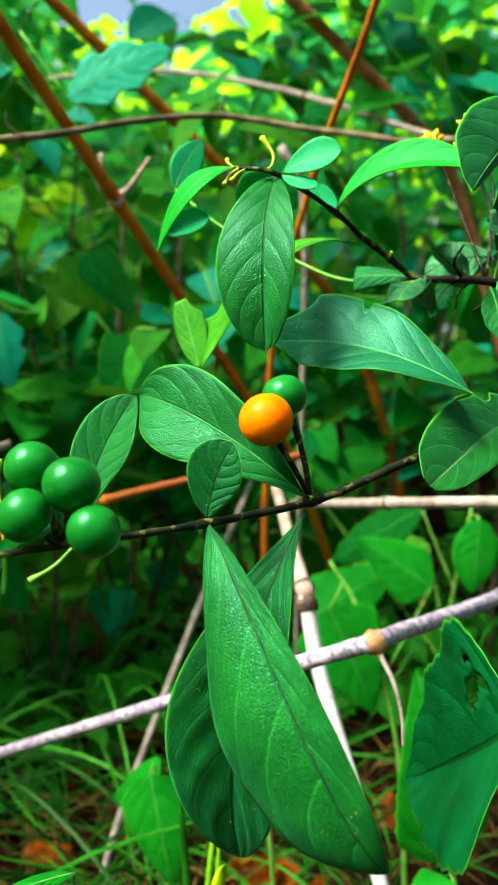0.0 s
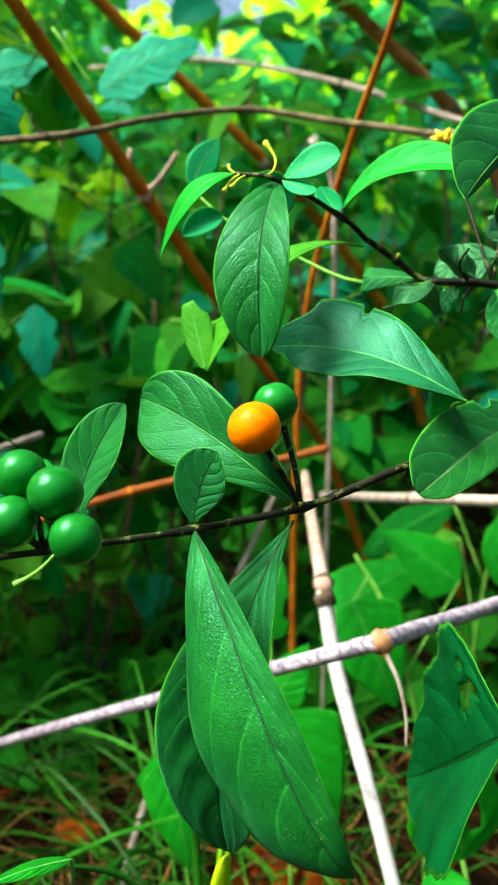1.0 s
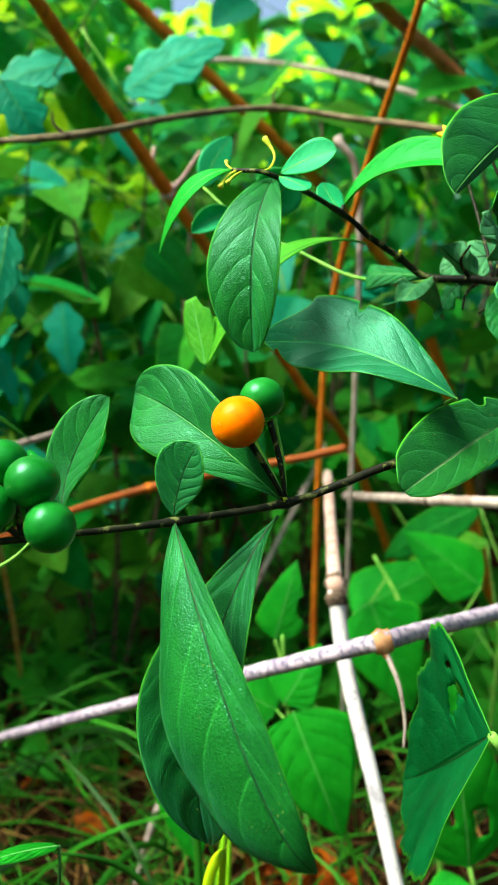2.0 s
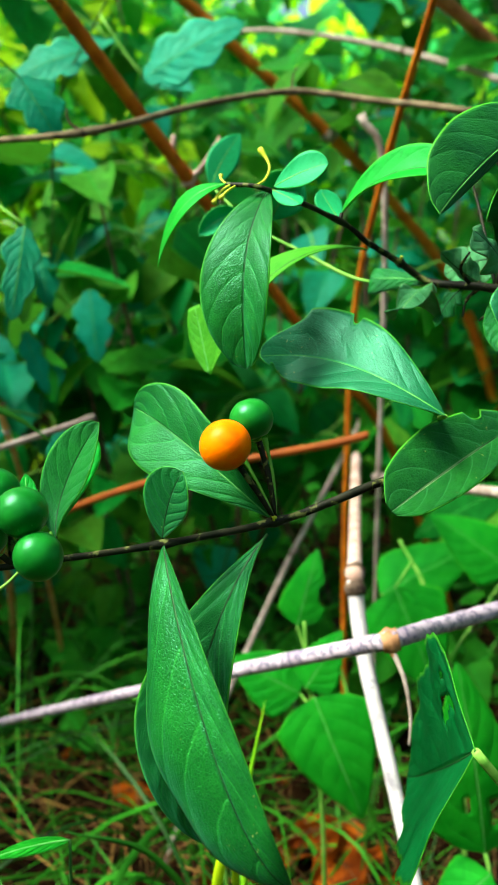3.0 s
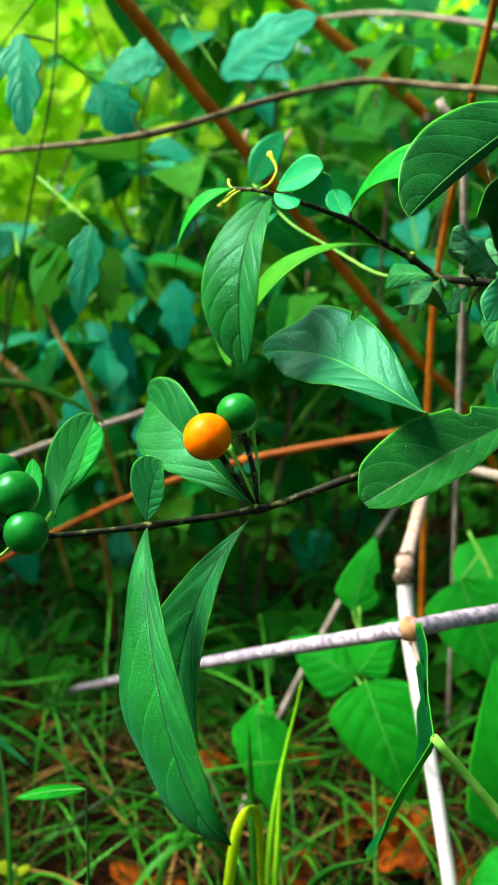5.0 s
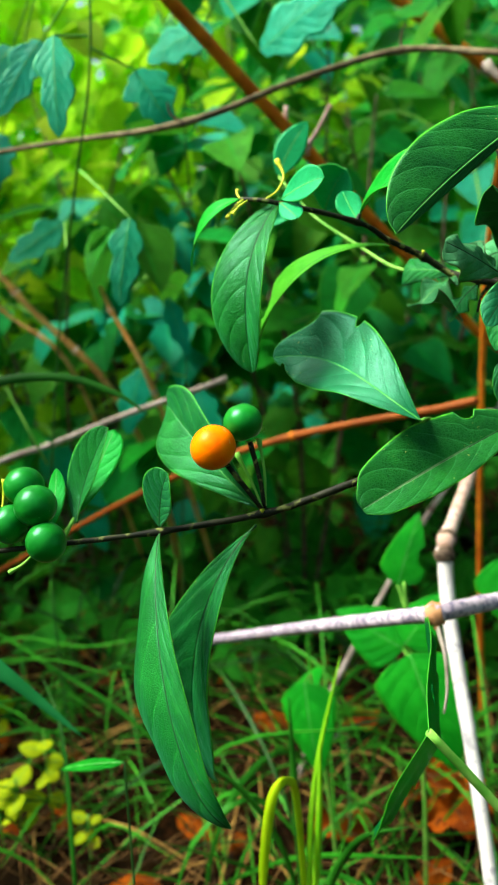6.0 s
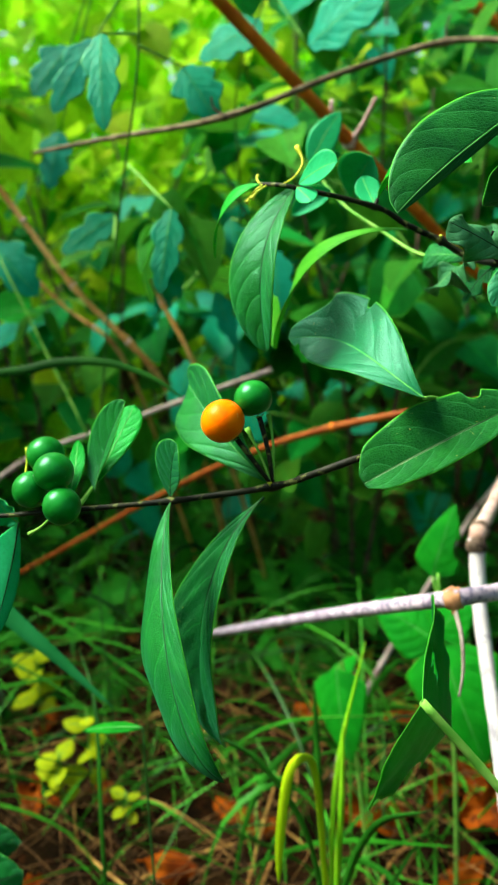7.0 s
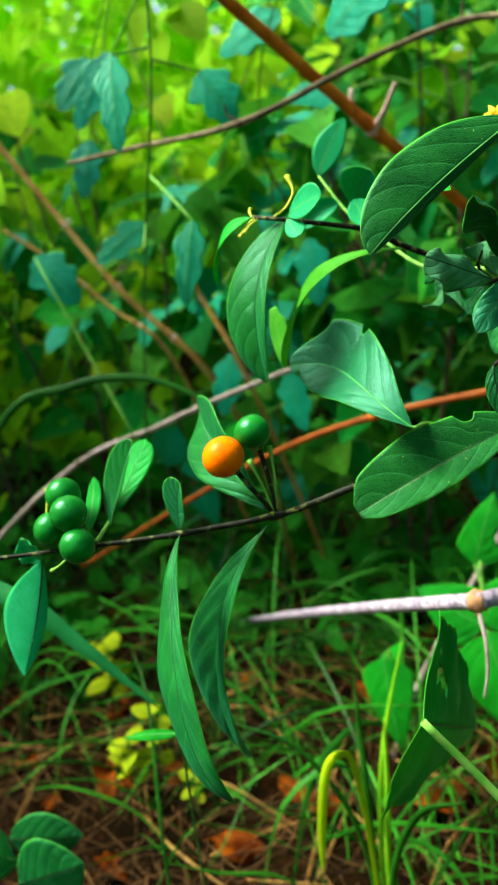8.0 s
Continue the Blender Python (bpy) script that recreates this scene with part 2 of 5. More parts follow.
GRASS_BROAD = rough_material("broad_grass_blade", (0.012, 0.16, 0.034), (0.025, 0.24, 0.060), 50, rough=0.5, relief=0.0001)
GRASS_THIN = rough_material("thin_grass_blade", (0.020, 0.150, 0.006), (0.045, 0.25, 0.012), 40, rough=0.5, relief=0.0001, vary=0.7)
GRASS_LIME = rough_material("lime_grass_blade", (0.13, 0.44, 0.006), (0.24, 0.56, 0.012), 60, rough=0.5, relief=0.0001)
STRAW = rough_material("dry_straw", (0.040, 0.020, 0.006), (0.19, 0.10, 0.030), 70, rough=0.8, relief=0.0002, vary=0.9)
LITTER = rough_material("dry_leaf_litter", (0.10, 0.018, 0.002), (0.36, 0.085, 0.004), 60, rough=0.75, c3=(0.05, 0.014, 0.006), amount3=0.8, spec=0.03, vary=0.0, relief=0.0008)
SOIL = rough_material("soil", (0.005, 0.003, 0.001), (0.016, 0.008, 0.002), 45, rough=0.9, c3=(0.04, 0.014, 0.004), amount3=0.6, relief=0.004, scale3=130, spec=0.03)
PETAL = rough_material("yellow_petal", (0.80, 0.46, 0.01), (0.86, 0.60, 0.03), 200, rough=0.5, relief=0.0001)


def berry_material(name, c1, c2, rough, sub):
    m, nt, p, out = mat(name)
    col = mixc(nt, step(nt, grain(nt, 160, 3), 0.3, 0.7), c1, c2)
    sp = step(nt, grain(nt, 900, 1.0), 0.72, 0.76)
    col = mixc(nt, mth(nt, "MULTIPLY", sp, 0.25), col, (0.9, 0.8, 0.3) if c1[0] > 0.3 else (0.2, 0.4, 0.15))
    nt.links.new(col, p.inputs["Base Color"])
    p.inputs["Roughness"].default_value = rough
    p.inputs["Subsurface Weight"].default_value = sub
    p.inputs["Subsurface Radius"].default_value = (0.004, 0.0018, 0.0004) if c1[0] > 0.3 else (0.0006, 0.002, 0.0006)
    p.inputs["Subsurface Scale"].default_value = 1.0
    p.inputs["Specular IOR Level"].default_value = 0.07 if c1[0] > 0.3 else 0.45
    bump(nt, p, grain(nt, 500, 3), 0.00008)
    return m


BERRY_RIPE = berry_material("ripe_berry", (1.0, 0.13, 0.0), (1.0, 0.23, 0.0), 0.32, 0.05)
BERRY_GREEN = berry_material("green_berry", (0.006, 0.125, 0.009), (0.013, 0.20, 0.016), 0.32, 0.0)
BERRY_GREEN.node_tree.nodes["Principled BSDF"].inputs["Specular Tint"].default_value = (0.3, 1.0, 0.6, 1)


# ---------------------------------------------------------------- building tools
def V(*a):
    return Vector(a[0] if len(a) == 1 else a)


def thing(name, at, label, category, group="", kind=""):
    ob = new(name)
    ob.empty_display_size = 0.01
    ob.location = at
    return tagged(ob, label, category, group, kind)


def part(name, bm, material, parent=None, label="", smooth=True):
    """Links a bmesh in world coordinates as one mesh object under a thing or a part."""
    me = bpy.data.meshes.new(name)
    bm.normal_update()
    bm.to_mesh(me)
    bm.free()
    me.materials.append(material)
    if smooth:
        me.polygons.foreach_set("use_smooth", [True] * len(me.polygons))
    ob = new(name, me)
    if parent:
        ob.parent = parent
        root = parent
        while root.parent:
            root = root.parent
        ob.matrix_parent_inverse = Matrix.Translation(-root.location) if parent is root else Matrix.Identity(4)
    if label:
        ob["label"] = label
    return ob


def curve_points(pts, n):
    """Catmull-Rom through the given points, n steps a span."""
    p = [V(q) for q in pts]
    p = [p[0] * 2 - p[1]] + p + [p[-1] * 2 - p[-2]]
    out = []
    for i in range(1, len(p) - 2):
        a, b, c, d = p[i - 1], p[i], p[i + 1], p[i + 2]
        for k in range(n):
            t = k / n
            out.append(0.5 * (2 * b + (c - a) * t + (2 * a - 5 * b + 4 * c - d) * t * t + (3 * b - a - 3 * c + d) * t ** 3))
    out.append(p[-2])
    return out


def tube(bm, pts, r0, r1=None, sides=8, rough=0.0, knots=()):
    r1 = r0 if r1 is None else r1
    n = len(pts)
    rings = []
    up = V(0.3, 0.2, 1).normalized()
    for i, p in enumerate(pts):
        t = (pts[min(i + 1, n - 1)] - pts[max(i - 1, 0)]).normalized()
        a = t.cross(up)
        a = (t.cross(V(1, 0, 0)) if a.length < 0.05 else a).normalized()
        b = a.cross(t).normalized()
        f = i / (n - 1)
        r = r0 + (r1 - r0) * f
        for kf, gain, width in knots:
            r *= 1 + gain * math.exp(-((f - kf) / width) ** 2)
        ring = []
        for k in range(sides):
            w = 2 * math.pi * k / sides
            rr = r * (1 + rough * (noise.noise(p * 300 + V(k, 0, 0)) if rough else 0))
            ring.append(bm.verts.new(p + a * (rr * math.cos(w)) + b * (rr * math.sin(w))))
        rings.append(ring)
    for q, s in zip(rings, rings[1:]):
        for k in range(sides):
            bm.faces.new((q[k], q[(k + 1) % sides], s[(k + 1) % sides], s[k]))
    bm.faces.new(list(reversed(rings[0])))
    bm.faces.new(rings[-1])
    return bm


def shape_ovate(u, wide=0.45, end=1.0):
    """Half width along a leaf, 1 at its widest."""
    w = max(0.0, u) ** (math.log(0.5) / math.log(wide))
    return max(0.0, math.sin(math.pi * min(w, 1.0))) ** (0.85 * end)


def shape_heart(u):
    return (min(1.0, (u / 0.16) ** 0.5) * (1 - max(0.0, (u - 0.2) / 0.8) ** 1.5) ** 0.9) if u < 1 else 0.0


def shape_truncate(u):
    return 0.15 + 0.85 * min(1, u * 1.1)


def leaf_surface(B, M, T, L, R, shape, nu=26, nv=7, curl=0.0, wave=0.0, waves=3.0, quilt=0.0, serrate=0, seed=0.0, bites=(), at=0.5, tip=0.0, nveins=6, holes=(), dome=0.0):
    """A blade: its midrib runs from B over M to T; L and R lie on its two edges beside the rib at the share `at` of its length.
    Where M is a pair of points, B, the pair and T steer a curved rib, and L is the way it faces, R its half widths and the angles
    (radians, base and tip) by which each half is lifted towards that way.
    bites: (u, side, length, depth) cut out of an edge; holes: (u, v, radius)."""
    length = (V(T) - V(B)).length
    if isinstance(M[0], tuple):
        P = [V(q) for q in (B, *M, T)]
        face = V(L).normalized()
        wide_l, wide_r, al0, al1, ar0, ar1 = R

        def rib(u):
            return P[0] * (1 - u) ** 3 + P[1] * (3 * u * (1 - u) ** 2) + P[2] * (3 * u * u * (1 - u)) + P[3] * u ** 3

        def across(u):
            t = ((P[1] - P[0]) * (1 - u) ** 2 + (P[2] - P[1]) * (2 * u * (1 - u)) + (P[3] - P[2]) * u * u).normalized()
            n = (face - t * face.dot(t)).normalized()
            s = n.cross(t)
            al, ar = al0 + (al1 - al0) * u, ar0 + (ar1 - ar0) * u
            wl, wr = (n * math.sin(al) - s * math.cos(al)) * wide_l, (n * math.sin(ar) + s * math.cos(ar)) * wide_r
            return wl, wr, n * math.cos(al) + s * math.sin(al), n * math.cos(ar) - s * math.sin(ar)
    else:
        B, M, T, L, R = map(V, (B, M, T, L, R))
        C = M * 2 - (B + T) * 0.5

        def rib(u):
            return B * (1 - u) ** 2 + C * (2 * u * (1 - u)) + T * u * u

        def tang(u):
            return ((C - B) * (2 * (1 - u)) + (T - C) * (2 * u)).normalized()

        t0, P0 = tang(at), rib(at)
        s0 = max(shape(at), 0.05)
        wl0, wr0 = ((q - P0) - t0 * (q - P0).dot(t0) for q in (L, R))
        wl0, wr0 = wl0 / s0, wr0 / s0
        n0 = (wr0 - wl0).cross(t0).normalized()

        def across(u):
            turn = t0.rotation_difference(tang(u))
            return turn @ wl0, turn @ wr0, turn @ n0, turn @ n0

    me_v, me_f, me_uv = [], [], []
    grid = {}
    for i in range(nu + 1):
        u = i / nu
        p, (wl, wr, nl, nr) = rib(u), across(u)
        for j in range(-nv, nv + 1):
            a = abs(j) / nv
            w, n = (wr, nr) if j > 0 else (wl, nl)
            half = shape(u)
            if serrate:
                half *= 1 - 0.05 * ((u * serrate) % 1.0)
            for bu, bs, bl, bd in bites:
                if (j > 0) == (bs > 0):
                    g = max(0.0, 1 - ((u - bu) / bl) ** 2)
                    half *= 1 - bd * g ** 0.4
            off = w * (half * a)
            hw = half * w.length
            z = curl * hw * a * a + dome * hw * math.sin(math.pi * a)
            z += wave * hw * a * a * math.sin(2 * math.pi * waves * u + seed + (1.3 if j > 0 else 0))
            s = (u - 0.30 * a ** 1.45) * nveins + (0.45 if j > 0 else 0)
            z += quilt * length * (0.5 - abs((s % 1.0) - 0.5)) * math.sin(math.pi * min(1, a * 1.05)) * half
            z -= tip * length * max(0.0, u - 0.75) ** 2
            grid[i, j] = len(me_v)
            me_v.append(p + off + n * z)
            me_uv.append((u, 0.5 + 0.5 * j / nv))
    for i in range(nu):
        for j in range(-nv, nv):
            uc, vc = (i + 0.5) / nu, (j + 0.5) / nv
            if any(((uc - hu) * 2.0) ** 2 + (vc - hv) ** 2 < hr * hr for hu, hv, hr in holes):
                continue
            me_f.append((grid[i, j], grid[i, j + 1], grid[i + 1, j + 1], grid[i + 1, j]))
    return me_v, me_f, me_uv, [rib(i / nu) for i in range(nu + 1)]


def leaf_object(name, surf, material, parent, label="", thick=0.00025):
    vs, fs, uvs, _ = surf
    me = bpy.data.meshes.new(name)
    me.from_pydata(vs, [], fs)
    layer = me.uv_layers.new(name="UVMap")
    idx = np.zeros(len(me.loops), dtype=np.int32)
    me.loops.foreach_get("vertex_index", idx)
    layer.data.foreach_set("uv", np.array(uvs)[idx].ravel())
    me.polygons.foreach_set("use_smooth", [True] * len(me.polygons))
    me.materials.append(material)
    ob = new(name, me)
    if parent:
        ob.parent = parent
        if not parent.parent:
            ob.matrix_parent_inverse = Matrix.Translation(-parent.location)
    if thick:
        sol = ob.modifiers.new("thickness", "SOLIDIFY")
        sol.thickness, sol.offset = thick, 0
    if label:
        ob["label"] = label
    return ob


def leaf(parent, B, M, T, L, R, shape=shape_ovate, material=LEAF, rib=RIB_DARK, rib_r=0.00028, petiole=None, label="", **kw):
    """A leaf of a plant: a blade with its midrib and, where it has one, its petiole."""
    surf = leaf_surface(B, M, T, L, R, shape, **kw)
    ob = leaf_object("leaf", surf, material, parent, label)
    pts = surf[3]
    if rib:
        bm = bmesh.new()
        tube(bm, pts[:-1], max(rib_r, 0.00028), 0.00016, 6)
        part("midrib", bm, rib, ob)
    if petiole:
        bm = bmesh.new()
        tube(bm, curve_points([*petiole, B], 5), 0.0007, 0.0005, 7)
        part("petiole", bm, STEM if rib is RIB_DARK else STEM_GREEN, ob)
    return ob


def stem(parent, pts, r0, r1, material, name="stem", n=8, sides=9, rough=0.12, knots=(), label=""):
    bm = bmesh.new()
    tube(bm, curve_points(pts, n), r0, r1, sides, rough, knots)
    return part(name, bm, material, parent, label)


def berry(parent, at, r, foot, material, label, out=None):
    """A round berry on its stalk, with a calyx between the two."""
    at, foot = V(at), V(foot)
    d = (foot - at).normalized() if out is None else V(out).normalized()
    q = V(0, 0, -1).rotation_difference(d).to_matrix().to_4x4()
    bm = bmesh.new()
    bmesh.ops.create_uvsphere(bm, u_segments=40, v_segments=26, radius=r)
    for v in bm.verts:
        h = v.co.z / r
        v.co.z *= 0.96
        if h < -0.9:
            v.co.z += (-0.9 - h) * r * 0.9
        if h > 0.97:
            v.co.z -= (h - 0.97) * r * 0.8
    bm.transform(Matrix.Translation(at) @ q)
    ob = part("berry", bm, material, parent, label)
    bm = bmesh.new()
    hub = at + d * (r * 0.95)
    side = d.orthogonal().normalized()
    c = bm.verts.new(hub + d * r * 0.14)
    for k in range(5):
        turn = Matrix.Rotation(2 * math.pi * k / 5, 3, d)
        a, b = turn @ side, turn @ d.cross(side)
        v1 = bm.verts.new(hub + d * r * 0.06 + a * r * 0.16 + b * r * 0.13)
        v2 = bm.verts.new(hub - d * r * 0.03 + a * r * 0.42)
        v3 = bm.verts.new(hub + d * r * 0.06 + a * r * 0.16 - b * r * 0.13)
        bm.faces.new((c, v1, v2, v3))
    part("calyx", bm, STEM_GREEN, ob)
    bm = bmesh.new()
    tube(bm, curve_points([foot, (foot + hub) * 0.5 + V(0.0006, 0, -0.0006), hub + d * r * 0.05], 6), 0.00055, 0.0007, 7)
    part("pedicel", bm, STEM, ob)
    return ob


# ---------------------------------------------------------------- ground
def ground_height(x, y):
    h = 0.012 * noise.noise(V(x * 7, y * 7, 0.3)) + 0.005 * noise.noise(V(x * 30, y * 30, 1.7))
    near = max(0.0, 1 - math.hypot(x, y) / 6)
    far = max(0.0, y - 0.9)
    return h * (0.4 + 0.6 * near) + 0.10 * far / (1 + 0.25 * far) - 0.004


bm = bmesh.new()
xs = sorted({round(s * (0.012 * k + 0.00028 * k * k + 0.0000022 * k ** 4), 4) for k in range(0, 120) for s in (-1, 1)})
grid = [[bm.verts.new((x, y + 0.3, ground_height(x, y + 0.3))) for x in xs] for y in xs]
for r, s in zip(grid, grid[1:]):
    for k in range(len(xs) - 1):
        bm.faces.new((r[k], r[k + 1], s[k + 1], s[k]))
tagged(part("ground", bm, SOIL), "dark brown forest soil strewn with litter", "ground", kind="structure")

# ---------------------------------------------------------------- berry shrub
shrub = thing("berry_shrub", (0.13, 0.23, 0.0), "green shrub with a ripe orange berry and unripe green berries", "shrub")
stem(shrub, [(0.13, 0.23, -0.01), (0.133, 0.226, 0.15), (0.128, 0.225, 0.29), (0.126, 0.222, 0.40)], 0.004, 0.003, BARK_BROWN, "main_stem")
LOW = [(-0.078, 0.104, 0.2755), (-0.052, 0.1215, 0.2756), (-0.03, 0.136, 0.2759), (-0.0081, 0.1500, 0.2766), (0.0129, 0.1650, 0.2782), (0.0245, 0.1675, 0.2822),
       (0.0385, 0.1745, 0.2868), (0.062, 0.190, 0.290), (0.095, 0.206, 0.292), (0.130, 0.226, 0.288)]
stem(shrub, LOW, 0.00050, 0.0013, STEM, "branch", 10, 9, 0.25, [(0.333, 0.5, 0.008), (0.445, 0.55, 0.01)], "thin blackish branch with a lighter flecked bark")
UP = [(-0.0034, 0.1962, 0.3555), (0.0072, 0.1955, 0.3537), (0.0236, 0.2136, 0.3478), (0.0312, 0.2185, 0.3424), (0.0397, 0.2235, 0.3374), (0.048, 0.2248, 0.3322),
      (0.0627, 0.2125, 0.3299), (0.09, 0.214, 0.325), (0.129, 0.225, 0.315)]
stem(shrub, UP, 0.00055, 0.0013, STEM, "branch", 8, 9, 0.25, [(0.245, 0.5, 0.012), (0.5, 0.6, 0.01)])
THIN = [(-0.0249, 0.2755, 0.3680), (-0.008, 0.264, 0.353), (0.010, 0.252, 0.343), (0.026, 0.243, 0.3345), (0.038, 0.240, 0.3325), (0.052, 0.233, 0.332), (0.0627, 0.2125, 0.3299)]
stem(shrub, THIN, 0.0004, 0.0008, STEM_GREEN, "side_twig", 6, 7, 0.1)

# the large hanging leaf and the one behind it
leaf(shrub, (-0.0082, 0.1501, 0.2768), ((-0.0019, 0.1327, 0.2703), (0.0124, 0.1106, 0.2352)), (0.0224, 0.12, 0.2246), (0.247, -0.884, 0.397), (0.0163, 0.0051, -0.66, -1.05, 0.6, 0.31),
     lambda u: shape_ovate(u, 0.61, 0.93), LEAF, nu=48, nv=12, wave=0.05, waves=2.6, quilt=0.003, nveins=8, dome=0.10, rib_r=0.0003, label="long dark green hanging leaf folded along its rib")
leaf(shrub, (0.0116, 0.1629, 0.2758), ((0.0011, 0.1445, 0.2639), (-0.0067, 0.1478, 0.2295)), (-0.0023, 0.1585, 0.2024), (0.223, -0.893, 0.392), (0.0155, 0.0126, -0.58, -0.52, 0.72, 1.14),
     lambda u: shape_ovate(u, 0.66, 0.91), LEAF_DARK, nu=48, nv=12, wave=0.04, waves=2.2, quilt=0.045, nveins=7, rib_r=0.0004, label="dark green hanging leaf with raised quilting between its veins")
# the small round leaf and the oval leaf behind the ripe berry
leaf(shrub, (-0.0083, 0.1501, 0.2777), ((-0.0078, 0.1500, 0.2830), (-0.0056, 0.1482, 0.2885)), (-0.0030, 0.1474, 0.2925), (0.306, -0.932, 0.194), (0.0056, 0.0064, 0.75, 0.8, -0.45, -0.5),
     lambda u: shape_ovate(u, 0.60, 0.7), LEAF_DARK, nu=26, nv=8, rib_r=0.0002, quilt=0.002, curl=0.05)
leaf(shrub, (0.0125, 0.1656, 0.2785), ((0.0023, 0.1607, 0.2892), (-0.0158, 0.1746, 0.2999)), (-0.026, 0.1873, 0.3005), (0.274, -0.95, 0.148), (0.0102, 0.0111, 0.47, 0.58, 0.2, -0.1),
     lambda u: shape_ovate(u, 0.66, 0.86), LEAF, rib=RIB_LIGHT, nu=36, nv=10, wave=0.05, waves=2.5, quilt=0.004, nveins=5, rib_r=0.0002)
leaf(shrub, (-0.0298, 0.1459, 0.2781), ((-0.0332, 0.1524, 0.2838), (-0.0272, 0.1529, 0.2951)), (-0.022, 0.1523, 0.3014), (0.404, -0.9, 0.162), (0.0082, 0.0062, 1.2, 1.14, -0.28, -0.39),
     lambda u: shape_ovate(u, 0.59, 0.79), LEAF, rib=RIB_DARK, nu=28, nv=8, rib_r=0.0002, quilt=0.002)
leaf(shrub, (-0.0315, 0.1475, 0.2790), (-0.0308, 0.1590, 0.2900), (-0.0300, 0.1660, 0.2975), (-0.0350, 0.1585, 0.2910), (-0.0262, 0.1620, 0.2910),
     lambda u: shape_ovate(u, 0.6, 0.7), LEAF_YOUNG, RIB_LIGHT, nu=14, nv=5, rib_r=0.00015, petiole=[(-0.030, 0.140, 0.276)])
leaf(shrub, (-0.0335, 0.1400, 0.2775), (-0.0365, 0.1470, 0.2845), (-0.0382, 0.1505, 0.2905), (-0.0388, 0.1468, 0.2848), (-0.0340, 0.1478, 0.2848),
     lambda u: shape_ovate(u, 0.5, 0.8), LEAF_YOUNG, RIB_LIGHT, nu=14, nv=5, rib_r=0.00015)
# leaves on the right
leaf(shrub, (0.0497, 0.1753, 0.3009), ((0.0336, 0.1744, 0.312), (0.0201, 0.201, 0.3142)), (0.0055, 0.1923, 0.3132), (0.109, -0.992, 0.063), (0.0139, 0.009, -0.42, -0.38, 0.62, 0.68),
     lambda u: shape_ovate(u, 0.64, 0.69), LEAF_SLATE, RIB_LIGHT, nu=110, nv=10, wave=0.05, quilt=0.002, rib_r=0.0002,
     bites=[(0.575, -1, 0.020, 0.17), (0.90, -1, 0.13, 0.30), (0.945, 1, 0.018, 0.45)], petiole=[(0.0640, 0.1915, 0.2903), (0.0500, 0.1885, 0.2980)], label="bluish green leaf with bitten edges")
leaf(shrub, (0.0690, 0.1975, 0.2970), (0.0540, 0.1818, 0.2898), (0.0384, 0.1645, 0.2815), (0.0490, 0.1835, 0.2998), (0.0563, 0.1748, 0.2855),
     lambda u: shape_ovate(0.04 + 0.85 * u, 0.53, 0.75) * (1 - 0.6 * max(0.0, (u - 0.9) / 0.1) ** 2), LEAF_OLDEST, RIB_DARK, nu=44, nv=10, curl=0.10, wave=0.05, quilt=0.0015, bites=[(0.26, -1, 0.05, 0.28)], rib_r=0.00022,
     petiole=[(0.080, 0.198, 0.291)], label="dark green leaf with a nibbled edge")
leaf(shrub, (0.0705, 0.1960, 0.3680), (0.0568, 0.1800, 0.3556), (0.0466, 0.1668, 0.3433), (0.0503, 0.1792, 0.3650), (0.0574, 0.1803, 0.3536),
     lambda u: shape_ovate(u, 0.50, 0.65), LEAF_OLDEST, RIB_LIGHT, nu=44, nv=10, curl=0.10, wave=0.04, quilt=0.003, rib_r=0.00028,
     petiole=[(0.127, 0.222, 0.37), (0.095, 0.208, 0.372)], label="broad dark green leaf speckled with pale dots")
# top of the upper branch
leaf(shrub, (0.0066, 0.1976, 0.3537), ((0.0024, 0.1807, 0.3403), (0.0033, 0.18, 0.3271)), (0.0038, 0.1823, 0.3106), (0.209, -0.976, -0.058), (0.0111, 0.0088, -0.32, -0.4, 0.88, 0.93),
     lambda u: shape_ovate(u, 0.57, 0.63), LEAF, RIB_DARK, nu=40, nv=10, quilt=0.004, nveins=7, dome=0.06, rib_r=0.00026, label="hanging green leaf with a dark rib")
leaf(shrub, (-0.0034, 0.1962, 0.3555), (-0.0145, 0.1945, 0.3497), (-0.0232, 0.2020, 0.3360), (-0.0158, 0.1985, 0.3530), (-0.0135, 0.1905, 0.3470),
     lambda u: shape_ovate(u, 0.5, 1.0), LEAF_YOUNG, RIB_LIGHT, nu=24, nv=6, rib_r=0.00018)
leaf(shrub, (0.0085, 0.1965, 0.3545), (0.0158, 0.1935, 0.3572), (0.0222, 0.1915, 0.3585), (0.0155, 0.1915, 0.3530), (0.0160, 0.1950, 0.3615),
     lambda u: shape_ovate(u, 0.58, 0.7), LEAF_PALE, RIB_LIGHT, nu=18, nv=6, curl=-0.15, rib_r=0.00015)
leaf(shrub, (0.0082, 0.1958, 0.3535), (0.0120, 0.1920, 0.3515), (0.0160, 0.1885, 0.3490), (0.0120, 0.1895, 0.3490), (0.0135, 0.1945, 0.3530),
     lambda u: shape_ovate(u, 0.58, 0.7), LEAF_PALE, RIB_LIGHT, nu=16, nv=5, rib_r=0.00012)
leaf(shrub, (0.0238, 0.2140, 0.3480), (0.0206, 0.2165, 0.3523), (0.0180, 0.2180, 0.3568), (0.0180, 0.2145, 0.3510), (0.0236, 0.2180, 0.3535),
     lambda u: shape_ovate(u, 0.58, 0.7), LEAF_PALE, RIB_LIGHT, nu=12, nv=5, rib_r=0.00012)
